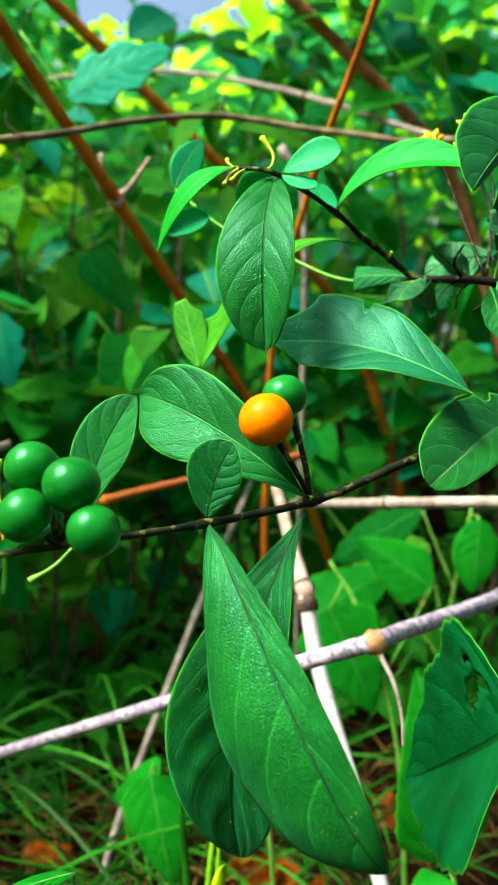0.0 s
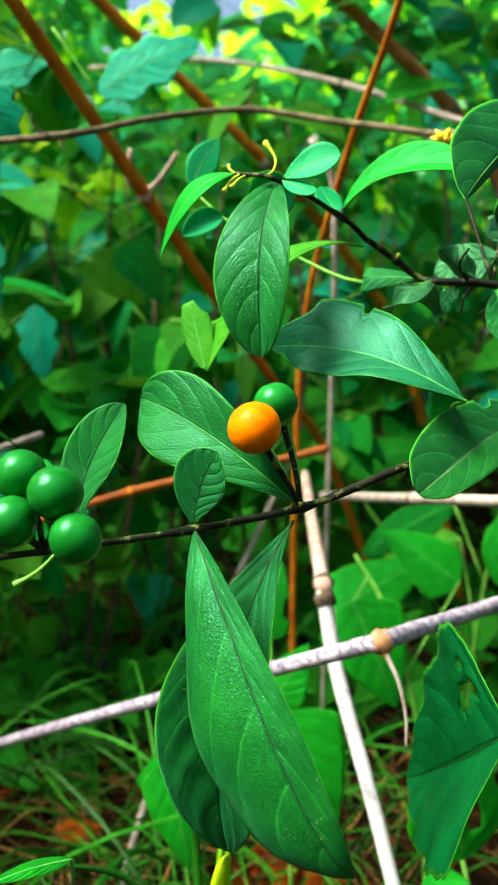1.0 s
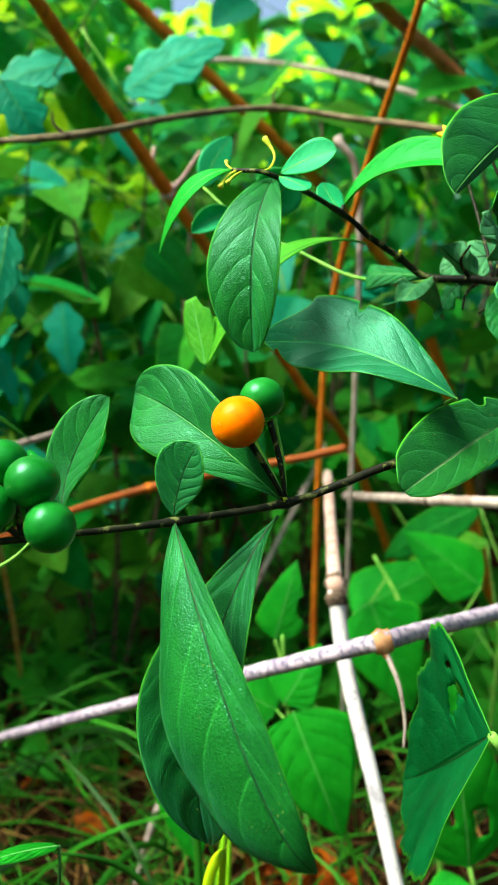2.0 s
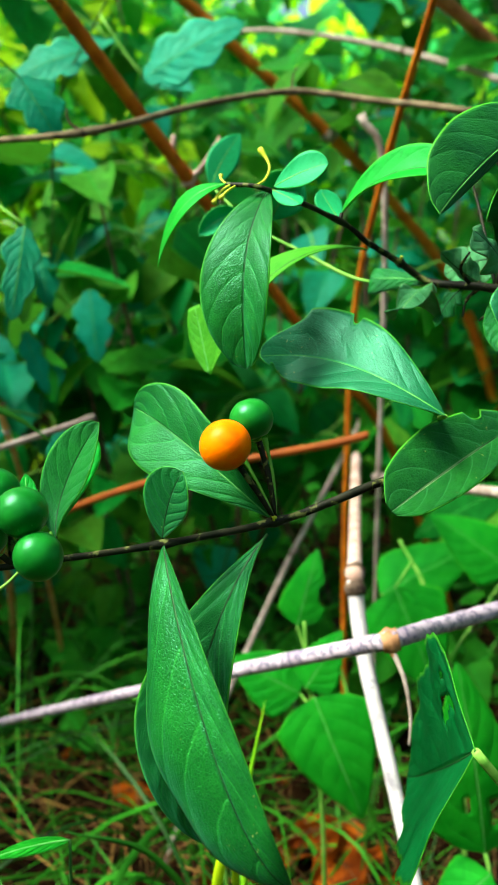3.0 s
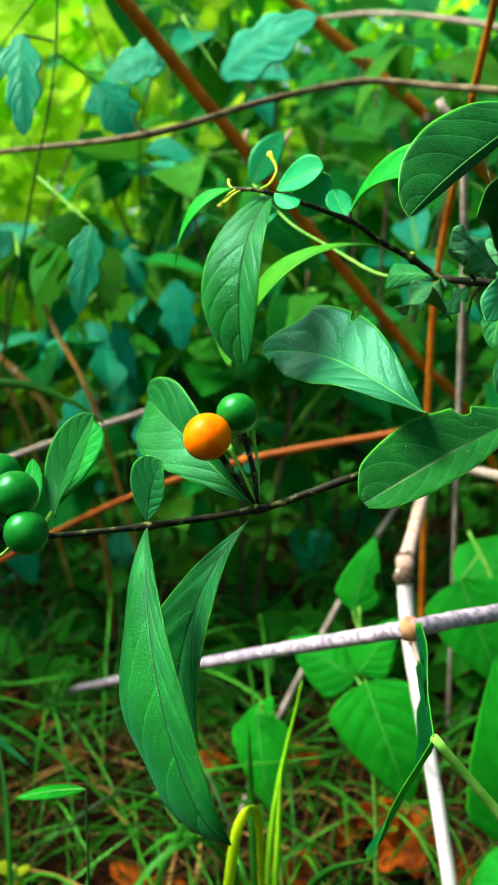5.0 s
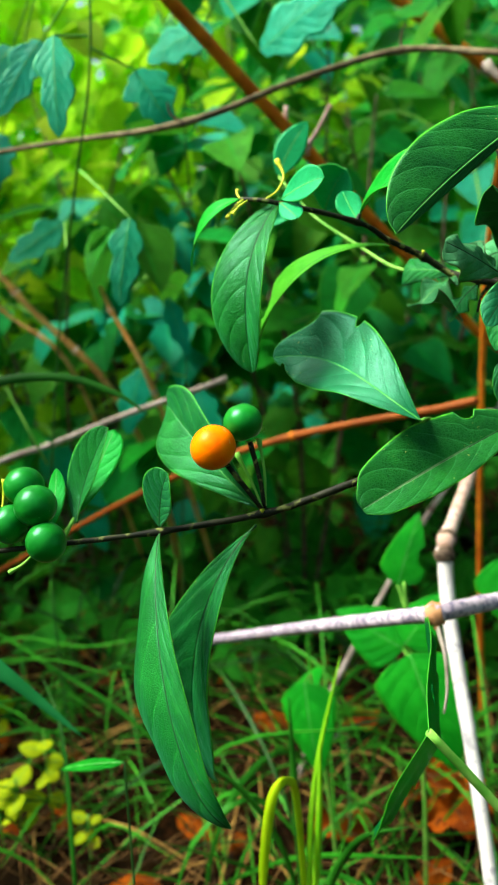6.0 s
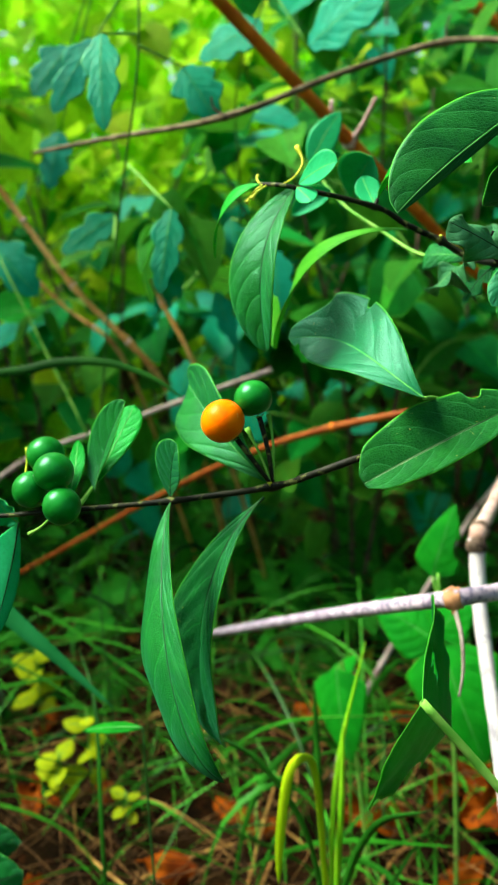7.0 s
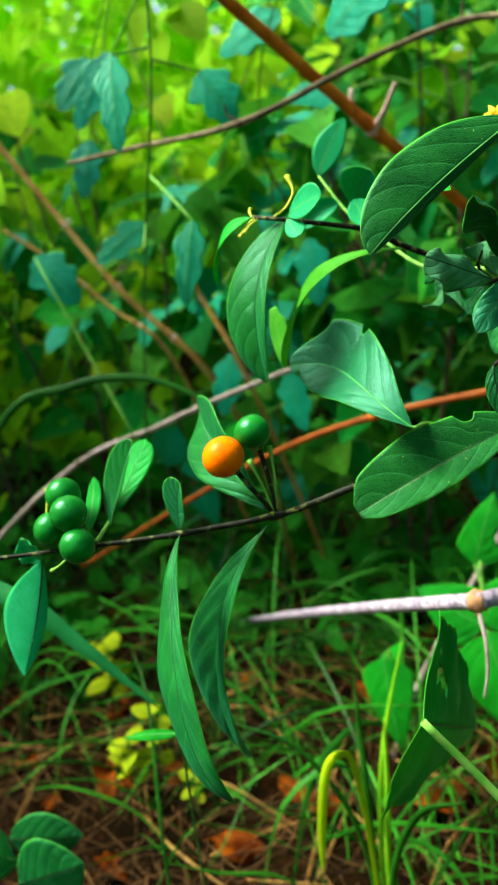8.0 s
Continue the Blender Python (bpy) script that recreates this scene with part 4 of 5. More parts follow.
vine = thing("holed_vine", (0.125, 0.20, 0.0), "vine with a folded green leaf full of holes", "vine")
stem(vine, [(0.125, 0.20, -0.01), (0.118, 0.178, 0.10), (0.0905, 0.1625, 0.190), (0.0723, 0.1597, 0.2124), (0.0562, 0.1530, 0.2345)], 0.0014, 0.0010, STEM_GREEN, "stalk", 8, 8, 0.1)
leaf(vine, (0.0562, 0.1530, 0.2345), (0.0515, 0.1880, 0.2085), (0.0450, 0.2165, 0.1880), (0.0410, 0.1570, 0.1980), (0.0500, 0.1760, 0.2540),
     lambda u: min(1.0, (u / 0.2) ** 0.75) * (1 - max(0.0, (u - 0.2) / 0.8) ** 1.5), LEAF_VINE, RIB_DARK, nu=60, nv=16, quilt=0.006, wave=0.04, waves=4, nveins=7, rib_r=0.0003, at=0.2, serrate=22,
     holes=[(0.16, 0.50, 0.05), (0.22, 0.42, 0.08), (0.26, 0.34, 0.06), (0.20, 0.66, 0.05)], bites=[(0.62, -1, 0.05, 0.2)], label="folded green leaf with insect holes")

# ---------------------------------------------------------------- seedlings and creepers on the ground
seed1 = thing("heart_leaf_seedling", (0.012, 0.345, 0.0), "seedling with a broad bright green heart-shaped leaf", "seedling", "seedlings")
stem(seed1, [(0.012, 0.345, -0.01), (0.010, 0.348, 0.08), (0.003, 0.350, 0.150), (0.0, 0.352, 0.180)], 0.0012, 0.0009, STEM_GREEN, "stalk", 6, 7)
heart(seed1, (0.0065, 0.3371, 0.1500), (0.0300, 0.3300, 0.0960), 0.0235, (-0.05, -0.85, 0.5), nu=26, nv=8, quilt=0.004, serrate=16, back=(0.0045, 0.349, 0.140))
heart(seed1, (-0.0036, 0.3545, 0.1767), (0.0056, 0.3626, 0.2136), 0.0115, (0.1, -0.9, 0.35), nu=20, nv=6, serrate=10, bites=[(0.45, 1, 0.15, 0.35)], back=(0.001, 0.351, 0.165))
heart(seed1, (0.0017, 0.3459, 0.1493), (0.0185, 0.3520, 0.1771), 0.0125, (0.0, -0.8, 0.5), nu=20, nv=6, serrate=12, back=(0.003, 0.350, 0.145))
heart(seed1, (-0.0025, 0.3589, 0.1400), (-0.0382, 0.3600, 0.1560), 0.0170, (0.0, -0.8, 0.5), nu=22, nv=7, serrate=12, back=(0.004, 0.350, 0.138))
seed2 = thing("heart_leaf_seedling", (-0.030, 0.330, 0.0), "seedling with a drooping bright green leaf", "seedling", "seedlings")
stem(seed2, [(-0.030, 0.330, -0.01), (-0.036, 0.331, 0.07), (-0.042, 0.328, 0.135)], 0.001, 0.0008, STEM_GREEN, "stalk", 6, 7)
heart(seed2, (-0.0430, 0.3230, 0.1330), (-0.0330, 0.3150, 0.0870), 0.0150, (-0.05, -0.85, 0.45), nu=22, nv=7, serrate=12, back=(-0.042, 0.328, 0.135))
heart(seed2, (-0.0400, 0.3330, 0.1250), (-0.0640, 0.3500, 0.1080), 0.0130, (-0.3, -0.6, 0.8), nu=18, nv=6, serrate=10, back=(-0.040, 0.329, 0.115))
seed3 = thing("toothed_leaf_seedling", (0.085, 0.40, 0.0), "seedling with toothed green leaves beside a white cane", "seedling", "seedlings")
stem(seed3, [(0.085, 0.40, -0.01), (0.080, 0.405, 0.10), (0.062, 0.415, 0.17), (0.045, 0.43, 0.20)], 0.0015, 0.001, STEM_GREEN, "stalk", 6, 7)
heart(seed3, (0.0429, 0.4100, 0.1790), (0.0660, 0.4018, 0.1240), 0.0245, (0.0, -0.85, 0.5), nu=26, nv=8, quilt=0.006, serrate=18, holes=[(0.1, -0.3, 0.09)], back=(0.052, 0.423, 0.19))
heart(seed3, (0.0350, 0.4817, 0.1491), (0.0981, 0.5000, 0.1800), 0.0230, (0.0, -0.8, 0.55), nu=24, nv=7, serrate=14, back=(0.066, 0.425, 0.16))
heart(seed3, (0.110, 0.4635, 0.1750), (0.064, 0.470, 0.205), 0.0200, (0.0, -0.8, 0.6), nu=24, nv=7, serrate=14, back=(0.072, 0.41, 0.14))
seed4 = thing("toothed_leaf_seedling", (0.10, 0.30, 0.0), "seedling with toothed green leaves eaten into holes", "seedling", "seedlings")
stem(seed4, [(0.10, 0.30, -0.01), (0.092, 0.297, 0.06), (0.0788, 0.2925, 0.112)], 0.0012, 0.0009, STEM_GREEN, "stalk", 6, 7)
heart(seed4, (0.0788, 0.2925, 0.1120), (0.0655, 0.2979, 0.1900), 0.0205, (0.15, -0.9, 0.3), nu=34, nv=10, serrate=22, quilt=0.005, holes=[(0.28, -0.25, 0.10), (0.22, 0.35, 0.16), (0.45, 0.1, 0.05)], label="toothed green leaf with eaten holes")
heart(seed4, (0.0810, 0.2900, 0.1050), (0.0560, 0.2800, 0.0850), 0.0130, (0.1, -0.6, 0.8), nu=20, nv=6, serrate=10)
heart(seed4, (0.0880, 0.2950, 0.0750), (0.1050, 0.2700, 0.0600), 0.0160, (0.1, -0.5, 0.85), nu=20, nv=6, serrate=10)
seed5 = thing("oval_leaf_seedling", (0.13, 0.53, 0.0), "seedling with smooth oval green leaves", "seedling", "seedlings")
stem(seed5, [(0.13, 0.53, -0.01), (0.135, 0.525, 0.12), (0.146, 0.505, 0.22)], 0.0014, 0.001, STEM_GREEN, "stalk", 6, 7)
OVAL = lambda u: shape_ovate(u, 0.45, 0.85)
heart(seed5, (0.147, 0.4935, 0.2122), (0.1416, 0.4890, 0.1640), 0.0150, (0.0, -0.95, 0.25), LEAF_HEART, shape=OVAL, nu=20, nv=6, back=(0.145, 0.507, 0.212))
heart(seed5, (0.1203, 0.5380, 0.2095), (0.0569, 0.5350, 0.1720), 0.0150, (0.0, -0.7, 0.7), LEAF_BUSH, shape=OVAL, nu=20, nv=6, back=(0.138, 0.520, 0.16))
heart(seed5, (0.130, 0.560, 0.180), (0.075, 0.590, 0.150), 0.0170, (0.0, -0.7, 0.7), LEAF_BUSH, shape=OVAL, nu=20, nv=6, back=(0.135, 0.525, 0.12))
heart(seed5, (0.056, 0.7436, 0.1989), (0.1342, 0.7459, 0.2258), 0.0210, (0.0, -0.8, 0.6), LEAF_BUSH, shape=OVAL, nu=20, nv=6, back=(0.138, 0.53, 0.10))

# bluish leaves of a climber on the left, in front of the thicket
LOBED = lambda u: shape_ovate(u, 0.42, 0.8) * (0.66 + 0.34 * abs(math.cos(3.0 * math.pi * u + 0.5)))
climb = thing("climber", (-0.20, 0.46, 0.0), "climber with bluish green drooping leaves", "climber", "climbers")
stem(climb, [(-0.20, 0.46, -0.01), (-0.195, 0.47, 0.15), (-0.185, 0.478, 0.28), (-0.17, 0.47, 0.37), (-0.15, 0.44, 0.44), (-0.11, 0.43, 0.50)], 0.0007, 0.0005, STEM_DULL, "stalk", 7, 7)
for B, T, h, back in (((-0.1794, 0.4727, 0.3638), (-0.1732, 0.4684, 0.3300), 0.0105, (-0.172, 0.471, 0.362)), ((-0.1489, 0.4754, 0.3415), (-0.1425, 0.4692, 0.2960), 0.0135, (-0.178, 0.474, 0.32)),
                      ((-0.1887, 0.4628, 0.3159), (-0.1726, 0.4596, 0.2768), 0.0080, (-0.184, 0.477, 0.29)), ((-0.0940, 0.4241, 0.4482), (-0.0400, 0.4261, 0.4740), 0.0170, (-0.12, 0.432, 0.485)),
                      ((-0.2050, 0.4500, 0.2700), (-0.2150, 0.4400, 0.2250), 0.0130, (-0.186, 0.476, 0.26)), ((-0.215, 0.462, 0.330), (-0.240, 0.450, 0.300), 0.012, (-0.178, 0.474, 0.32)),
                      ((-0.165, 0.455, 0.255), (-0.150, 0.445, 0.215), 0.012, (-0.188, 0.477, 0.25)), ((-0.13, 0.440, 0.470), (-0.17, 0.430, 0.455), 0.014, (-0.14, 0.437, 0.455))):
    heart(climb, B, T, h, (0.25, -0.9, 0.35), LEAF_TEAL, RIB_LIGHT, LOBED, back=back, nu=26, nv=6, curl=0.1, serrate=9)
climb2 = thing("climber", (-0.16, 0.33, 0.0), "climber with bluish green drooping leaves and lobed edges", "climber", "climbers")
stem(climb2, [(-0.21, 0.34, -0.01), (-0.215, 0.345, 0.15), (-0.19, 0.340, 0.28), (-0.155, 0.325, 0.37), (-0.130, 0.315, 0.43), (-0.135, 0.33, 0.50), (-0.15, 0.36, 0.58)], 0.0006, 0.0005, STEM_DULL, "stalk", 7, 7)
for B, T, h, back in (((-0.1244, 0.2826, 0.4324), (-0.1173, 0.2700, 0.3910), 0.0090, (-0.131, 0.316, 0.44)), ((-0.132, 0.3549, 0.4325), (-0.1161, 0.3578, 0.4050), 0.0140, (-0.130, 0.317, 0.435)),
                      ((-0.2168, 0.3680, 0.4584), (-0.2315, 0.3503, 0.4320), 0.0140, (-0.14, 0.335, 0.52)), ((-0.1063, 0.2995, 0.3597), (-0.1082, 0.2874, 0.3223), 0.0085, (-0.147, 0.322, 0.385)),
                      ((-0.1870, 0.3584, 0.3636), (-0.2101, 0.3368, 0.3447), 0.0100, (-0.165, 0.329, 0.35)), ((-0.2816, 0.3535, 0.3534), (-0.2558, 0.3608, 0.3212), 0.0170, (-0.205, 0.342, 0.23)),
                      ((-0.1750, 0.3400, 0.4500), (-0.1950, 0.3250, 0.4150), 0.0110, (-0.134, 0.325, 0.47)), ((-0.2500, 0.3900, 0.4200), (-0.2550, 0.3800, 0.3850), 0.0120, (-0.145, 0.35, 0.55))):
    heart(climb2, B, T, h, (0.45, -0.85, 0.25), LEAF_TEAL, RIB_LIGHT, LOBED, back=back, nu=26, nv=6, curl=0.15, serrate=7, bites=[(0.55, 1, 0.12, 0.3)])

# near plants at the lower left
herb = thing("leafy_herb", (-0.10, 0.155, 0.0), "low herb with dark green leaves", "herb")
stem(herb, [(-0.115, 0.150, -0.01), (-0.118, 0.148, 0.07), (-0.119, 0.146, 0.125)], 0.0012, 0.001, STEM_GREEN, "stalk", 6, 7)
heart(herb, (-0.1120, 0.1400, 0.1230), (-0.0860, 0.1520, 0.1330), 0.0150, (0.55, -0.8, 0.2), LEAF_DARK, RIB_DARK, OVAL, nu=18, nv=6, back=(-0.119, 0.147, 0.10))
heart(herb, (-0.1229, 0.1468, 0.1340), (-0.0975, 0.1624, 0.1330), 0.0100, (0.55, -0.8, 0.2), LEAF_DARK, RIB_DARK, OVAL, nu=18, nv=6, back=(-0.119, 0.146, 0.12))
heart(herb, (-0.119, 0.146, 0.125), (-0.135, 0.120, 0.150), 0.012, (0.0, -0.5, 0.85), LEAF, RIB_LIGHT, OVAL, nu=18, nv=6)


# ---------------------------------------------------------------- grass tufts that stand out
def blade_mesh(bm, pts, w, sides=None, late=False):
    n = len(pts)
    rows = []
    for i, p in enumerate(pts):
        t = (pts[min(i + 1, n - 1)] - pts[max(i - 1, 0)]).normalized()
        s = t.cross(sides or V(0, -1, 0.2))
        s = (s if s.length > 0.05 else V(1, 0, 0)).normalized()
        q = t.cross(s)
        f = i / (n - 1)
        h = w * min(1.0, 0.45 + 0.75 * f if late else 0.30 + 1.4 * f) * (1 - f ** (12 if late else 4)) + 0.0001
        rows.append([bm.verts.new(p - s * h + q * h * 0.3), bm.verts.new(p), bm.verts.new(p + s * h + q * h * 0.3)])
    for a, b in zip(rows, rows[1:]):
        bm.faces.new((a[0], a[1], b[1], b[0]))
        bm.faces.new((a[1], a[2], b[2], b[1]))


def blade(parent, pts, w, material, label="", facing=None, late=False):
    bm = bmesh.new()
    blade_mesh(bm, curve_points(pts, 8), w, facing, late)
    ob = part("grass_blade", bm, material, parent, label)
    sol = ob.modifiers.new("thickness", "SOLIDIFY")
    sol.thickness, sol.offset = 0.00018, 0
    return ob


tuft = thing("grass_tuft", (-0.015, 0.25, 0.0), "tuft of bright green grass with one bent yellow-green blade", "grass")
blade(tuft, [(-0.0150, 0.2500, -0.005), (-0.0160, 0.2520, 0.080), (-0.0145, 0.2600, 0.130), (-0.0063, 0.2725, 0.1800)], 0.0012, GRASS_LIME)
blade(tuft, [(-0.0160, 0.2480, -0.005), (-0.0185, 0.2500, 0.080), (-0.0220, 0.2550, 0.130), (-0.0245, 0.2600, 0.1650)], 0.0018, GRASS)
blade(tuft, [(-0.0140, 0.2460, -0.005), (-0.0130, 0.2400, 0.090), (-0.0095, 0.2280, 0.145), (-0.0080, 0.2160, 0.1610), (-0.0105, 0.2090, 0.1580), (-0.0130, 0.2050, 0.1350), (-0.0138, 0.2035, 0.1150)], 0.0017, GRASS_YELLOW, "bent yellow-green blade", V(-0.5, 0.8, -0.3), True)
blade(tuft, [(-0.0130, 0.2500, -0.005), (-0.0100, 0.2480, 0.070), (0.0060, 0.2450, 0.115), (0.0300, 0.2400, 0.1350)], 0.0017, GRASS)
blade(tuft, [(-0.0170, 0.2500, -0.005), (-0.0200, 0.2450, 0.090), (-0.0400, 0.2380, 0.135), (-0.0700, 0.2300, 0.1480)], 0.0015, GRASS)
blade(tuft, [(-0.0150, 0.2520, -0.005), (-0.0150, 0.2550, 0.070), (-0.0120, 0.2560, 0.115), (-0.0105, 0.2570, 0.1500)], 0.0016, GRASS_LIME)
tuft2 = thing("grass_tuft", (-0.11, 0.20, 0.0), "tuft of broad green grass blades", "grass")
blade(tuft2, [(-0.215, 0.150, -0.005), (-0.205, 0.155, 0.15), (-0.165, 0.168, 0.225), (-0.1314, 0.1801, 0.2210), (-0.1050, 0.188, 0.200), (-0.0788, 0.198, 0.1721)], 0.0044, GRASS_BROAD, "broad bluish blade", V(-0.62, 0.60, -0.45))
blade(tuft2, [(-0.090, 0.190, -0.005), (-0.095, 0.200, 0.10), (-0.1100, 0.220, 0.150), (-0.1350, 0.240, 0.165)], 0.0012, GRASS)

blade(tuft2, [(-0.230, 0.150, -0.005), (-0.215, 0.180, 0.18), (-0.1728, 0.2195, 0.2800), (-0.1444, 0.2406, 0.2947), (-0.1193, 0.2560, 0.2959), (-0.0998, 0.2655, 0.2882), (-0.0865, 0.2707, 0.2778)], 0.0020, GRASS, "arching dark green blade", V(-0.62, 0.72, -0.25))

thin_herb = thing("thin_herb", (-0.041, 0.168, 0.0), "thin stalk with one narrow green leaf", "seedling", "seedlings")
stem(thin_herb, [(-0.041, 0.170, -0.01), (-0.042, 0.1685, 0.10), (-0.0400, 0.1679, 0.1925)], 0.0005, 0.0004, STEM_DULL, "stalk", 6, 6)
heart(thin_herb, (-0.0400, 0.1679, 0.1925), (-0.0565, 0.1580, 0.1925), 0.0021, (0.1, -0.4, 0.9), LEAF_HEART, RIB_LIGHT, OVAL, nu=14, nv=4, rib_r=0.00012)

# yellow-leaved sprig on the ground
def yellow_sprig(x, y, height, size, count, seed):
    r = random.Random(seed)
    sp = thing("yellow_sprig", (x, y, 0.0), "small sprig with yellow-green leaves in the grass", "seedling", "yellow sprigs")
    stem(sp, [(x, y, -0.01), (x + 0.001, y - 0.001, height * 0.5), (x + 0.002, y - 0.001, height)], 0.001, 0.0006, STEM_GREEN, "stalk", 4, 6)
    for k in range(count):
        a = k * 2.4 + r.uniform(-0.4, 0.4)
        p = V(x + 0.001, y - 0.001, height * (0.35 + 0.65 * k / count))
        heart(sp, p, p + V(math.cos(a), math.sin(a), r.uniform(-0.2, 0.4)) * (size * r.uniform(0.7, 1.2)), size * 0.38, (r.uniform(-0.4, 0.6), -0.5, 0.8), LEAF_YELLOW, RIB_LIGHT, OVAL, nu=10, nv=4)


yellow_sprig(-0.300, 0.362, 0.075, 0.020, 9, 1)
yellow_sprig(-0.222, 0.300, 0.050, 0.016, 8, 2)
yellow_sprig(-0.180, 0.310, 0.028, 0.010, 5, 3)
yellow_sprig(-0.215, 0.320, 0.070, 0.014, 6, 4)


# ---------------------------------------------------------------- leaf litter, straw and grass on the ground
def small_leaf_mesh(name, material, shape, bend, fold, nu=6, nv=2, petiole=0.12, wave=0.0):
    """A unit leaf along +y with its face to +z, for the many leaves of bushes and litter."""
    vs, fs, uv = [], [], []
    for i in range(nu + 1):
        u = i / nu
        for j in range(-nv, nv + 1):
            a = abs(j) / nv
            w = 0.40 * shape(u)
            vs.append((w * j / nv, u, -bend * u * u + fold * w * a + wave * math.sin(6 * u + j * 1.7) * a))
            uv.append((u, 0.5 + 0.5 * j / nv))
    k = 2 * nv + 1
    for i in range(nu):
        for j in range(2 * nv):
            fs.append((i * k + j, i * k + j + 1, (i + 1) * k + j + 1, (i + 1) * k + j))
    if petiole:
        b = len(vs)
        for y, r in ((-petiole, 0.016), (0.05, 0.010)):
            for q in range(3):
                vs.append((r * math.cos(q * 2.094), y, r * math.sin(q * 2.094) - 0.008))
                uv.append((0.0, 0.5))
        for q in range(3):
            fs.append((b + q, b + (q + 1) % 3, b + 3 + (q + 1) % 3, b + 3 + q))
    me = bpy.data.meshes.new(name)
    me.from_pydata(vs, [], fs)
    layer = me.uv_layers.new(name="UVMap")
    idx = np.zeros(len(me.loops), dtype=np.int32)
    me.loops.foreach_get("vertex_index", idx)
    layer.data.foreach_set("uv", np.array(uv)[idx].ravel())
    me.polygons.foreach_set("use_smooth", [True] * len(me.polygons))
    me.materials.append(material)
    return me


def frame_of(at, direction, normal, size):
    y = V(direction).normalized()
    z = V(normal)
    z = z - y * z.dot(y)
    z = z.normalized() if z.length > 1e-3 else y.orthogonal().normalized()
    x = y.cross(z)
    m = Matrix((x, y, z)).transposed().to_4x4()
    return Matrix.Translation(at) @ m @ Matrix.Scale(size, 4)


rng = random.Random(7)
LITTER_MESH = [small_leaf_mesh("litter", LITTER, s, b, f, 10, 4, 0.2, w) for s, b, f, w in (
    (lambda u: OVAL(u) * (0.75 + 0.25 * math.sin(9 * u + 1)), 0.35, 0.9, 0.10), (lambda u: OVAL(u) * (0.7 + 0.3 * math.sin(14 * u)), -0.4, 0.6, 0.14),
    (lambda u: 0.75 * OVAL(u), 0.3, -0.8, 0.10), (lambda u: OVAL(u) * (0.8 + 0.2 * math.cos(17 * u)), 0.7, 1.2, 0.08))]
for k in range(55):
    x, y = rng.uniform(-0.45, 0.25), rng.uniform(0.24, 0.80)
    ob = new("dry_leaf", rng.choice(LITTER_MESH))
    a = rng.uniform(0, 6.28)
    size = rng.uniform(0.012, 0.032)
    ob.matrix_basis = frame_of((x, y, ground_height(x, y) + 0.006), (math.cos(a), math.sin(a), rng.uniform(-0.1, 0.25)), (rng.uniform(-0.5, 0.5), rng.uniform(-0.6, 0.3), 1), size)
    tagged(ob, "curled orange-brown dry leaf lying on the ground", "dry leaf", "leaf litter")
for x, y, a, size, tilt in ((0.0, 0.395, 0.3, 0.045, -0.7), (0.03, 0.43, 2.6, 0.05, -0.5), (-0.02, 0.40, 1.1, 0.035, -0.6), (0.02, 0.37, 4.2, 0.03, -0.3), (-0.06, 0.36, 0.5, 0.035, -0.4), (0.045, 0.40, 5.2, 0.04, -0.6),
                         (-0.118, 0.340, 0.4, 0.026, -0.4), (-0.150, 0.288, 0.2, 0.030, -0.5), (-0.204, 0.309, 1.4, 0.018, -0.3), (-0.050, 0.369, 0.9, 0.034, -0.5), (-0.015, 0.425, 0.2, 0.036, -0.5), (-0.050, 0.478, 2.9, 0.036, -0.5), (-0.233, 0.295, 1.2, 0.022, -0.4), (-0.140, 0.455, 0.1, 0.030, -0.5)):
    ob = new("dry_leaf", LITTER_MESH[int(size * 1000) % 4])
    ob.matrix_basis = frame_of((x, y, ground_height(x, y) + 0.012), (math.cos(a), math.sin(a), 0.2), (0, tilt, 1), size)
    tagged(ob, "broad orange-brown dry leaf lying on the ground", "dry leaf", "leaf litter")

bm = bmesh.new()
for k in range(2300):
    x, y = rng.uniform(-0.55, 0.35), 0.20 + 0.85 * rng.random() ** 1.3
    a, l = rng.uniform(0, 6.28), rng.uniform(0.03, 0.13)
    d = V(math.cos(a), math.sin(a), 0)
    z0 = ground_height(x, y) + rng.uniform(0.001, 0.02)
    p0 = V(x, y, z0)
    mid = p0 + d * (l * 0.5) + V(0, 0, rng.uniform(-0.004, 0.025))
    end = p0 + d * l + V(rng.uniform(-0.02, 0.02), rng.uniform(-0.02, 0.02), rng.uniform(-0.008, 0.03))
    tube(bm, curve_points([p0, mid, end], 3), rng.uniform(0.00025, 0.0007), 0.0002, 4)
tagged(part("straw_litter", bm, STRAW), "brown dry straw and stalks lying on the ground", "straw", kind="stuff")

bm = bmesh.new()
for k in range(680):
    x, y = rng.uniform(-0.75, 0.40), 0.27 + 1.2 * rng.random() ** 1.2
    if x > 0.0 and rng.random() < 0.6 or (-0.26 < x < 0.12 and y < 0.62 and rng.random() < 0.72):
        continue
    a, l = rng.uniform(0, 6.28), rng.uniform(0.05, 0.16)
    d = V(math.cos(a), math.sin(a), 0)
    lean = rng.uniform(0.3, 0.95)
    p0 = V(x, y, ground_height(x, y) - 0.003)
    p1 = p0 + d * (l * 0.28 * lean) + V(0, 0, l * 0.55)
    p2 = p0 + d * (l * 0.75 * lean) + V(0, 0, l * (0.92 - 0.30 * lean))
    p3 = p0 + d * (l * 1.15 * lean) + V(0, 0, l * (1.0 - 0.75 * lean))
    blade_mesh(bm, curve_points([p0, p1, p2, p3], 3), rng.uniform(0.0009, 0.0024), V(rng.uniform(-1, 1), -1, 0.3))
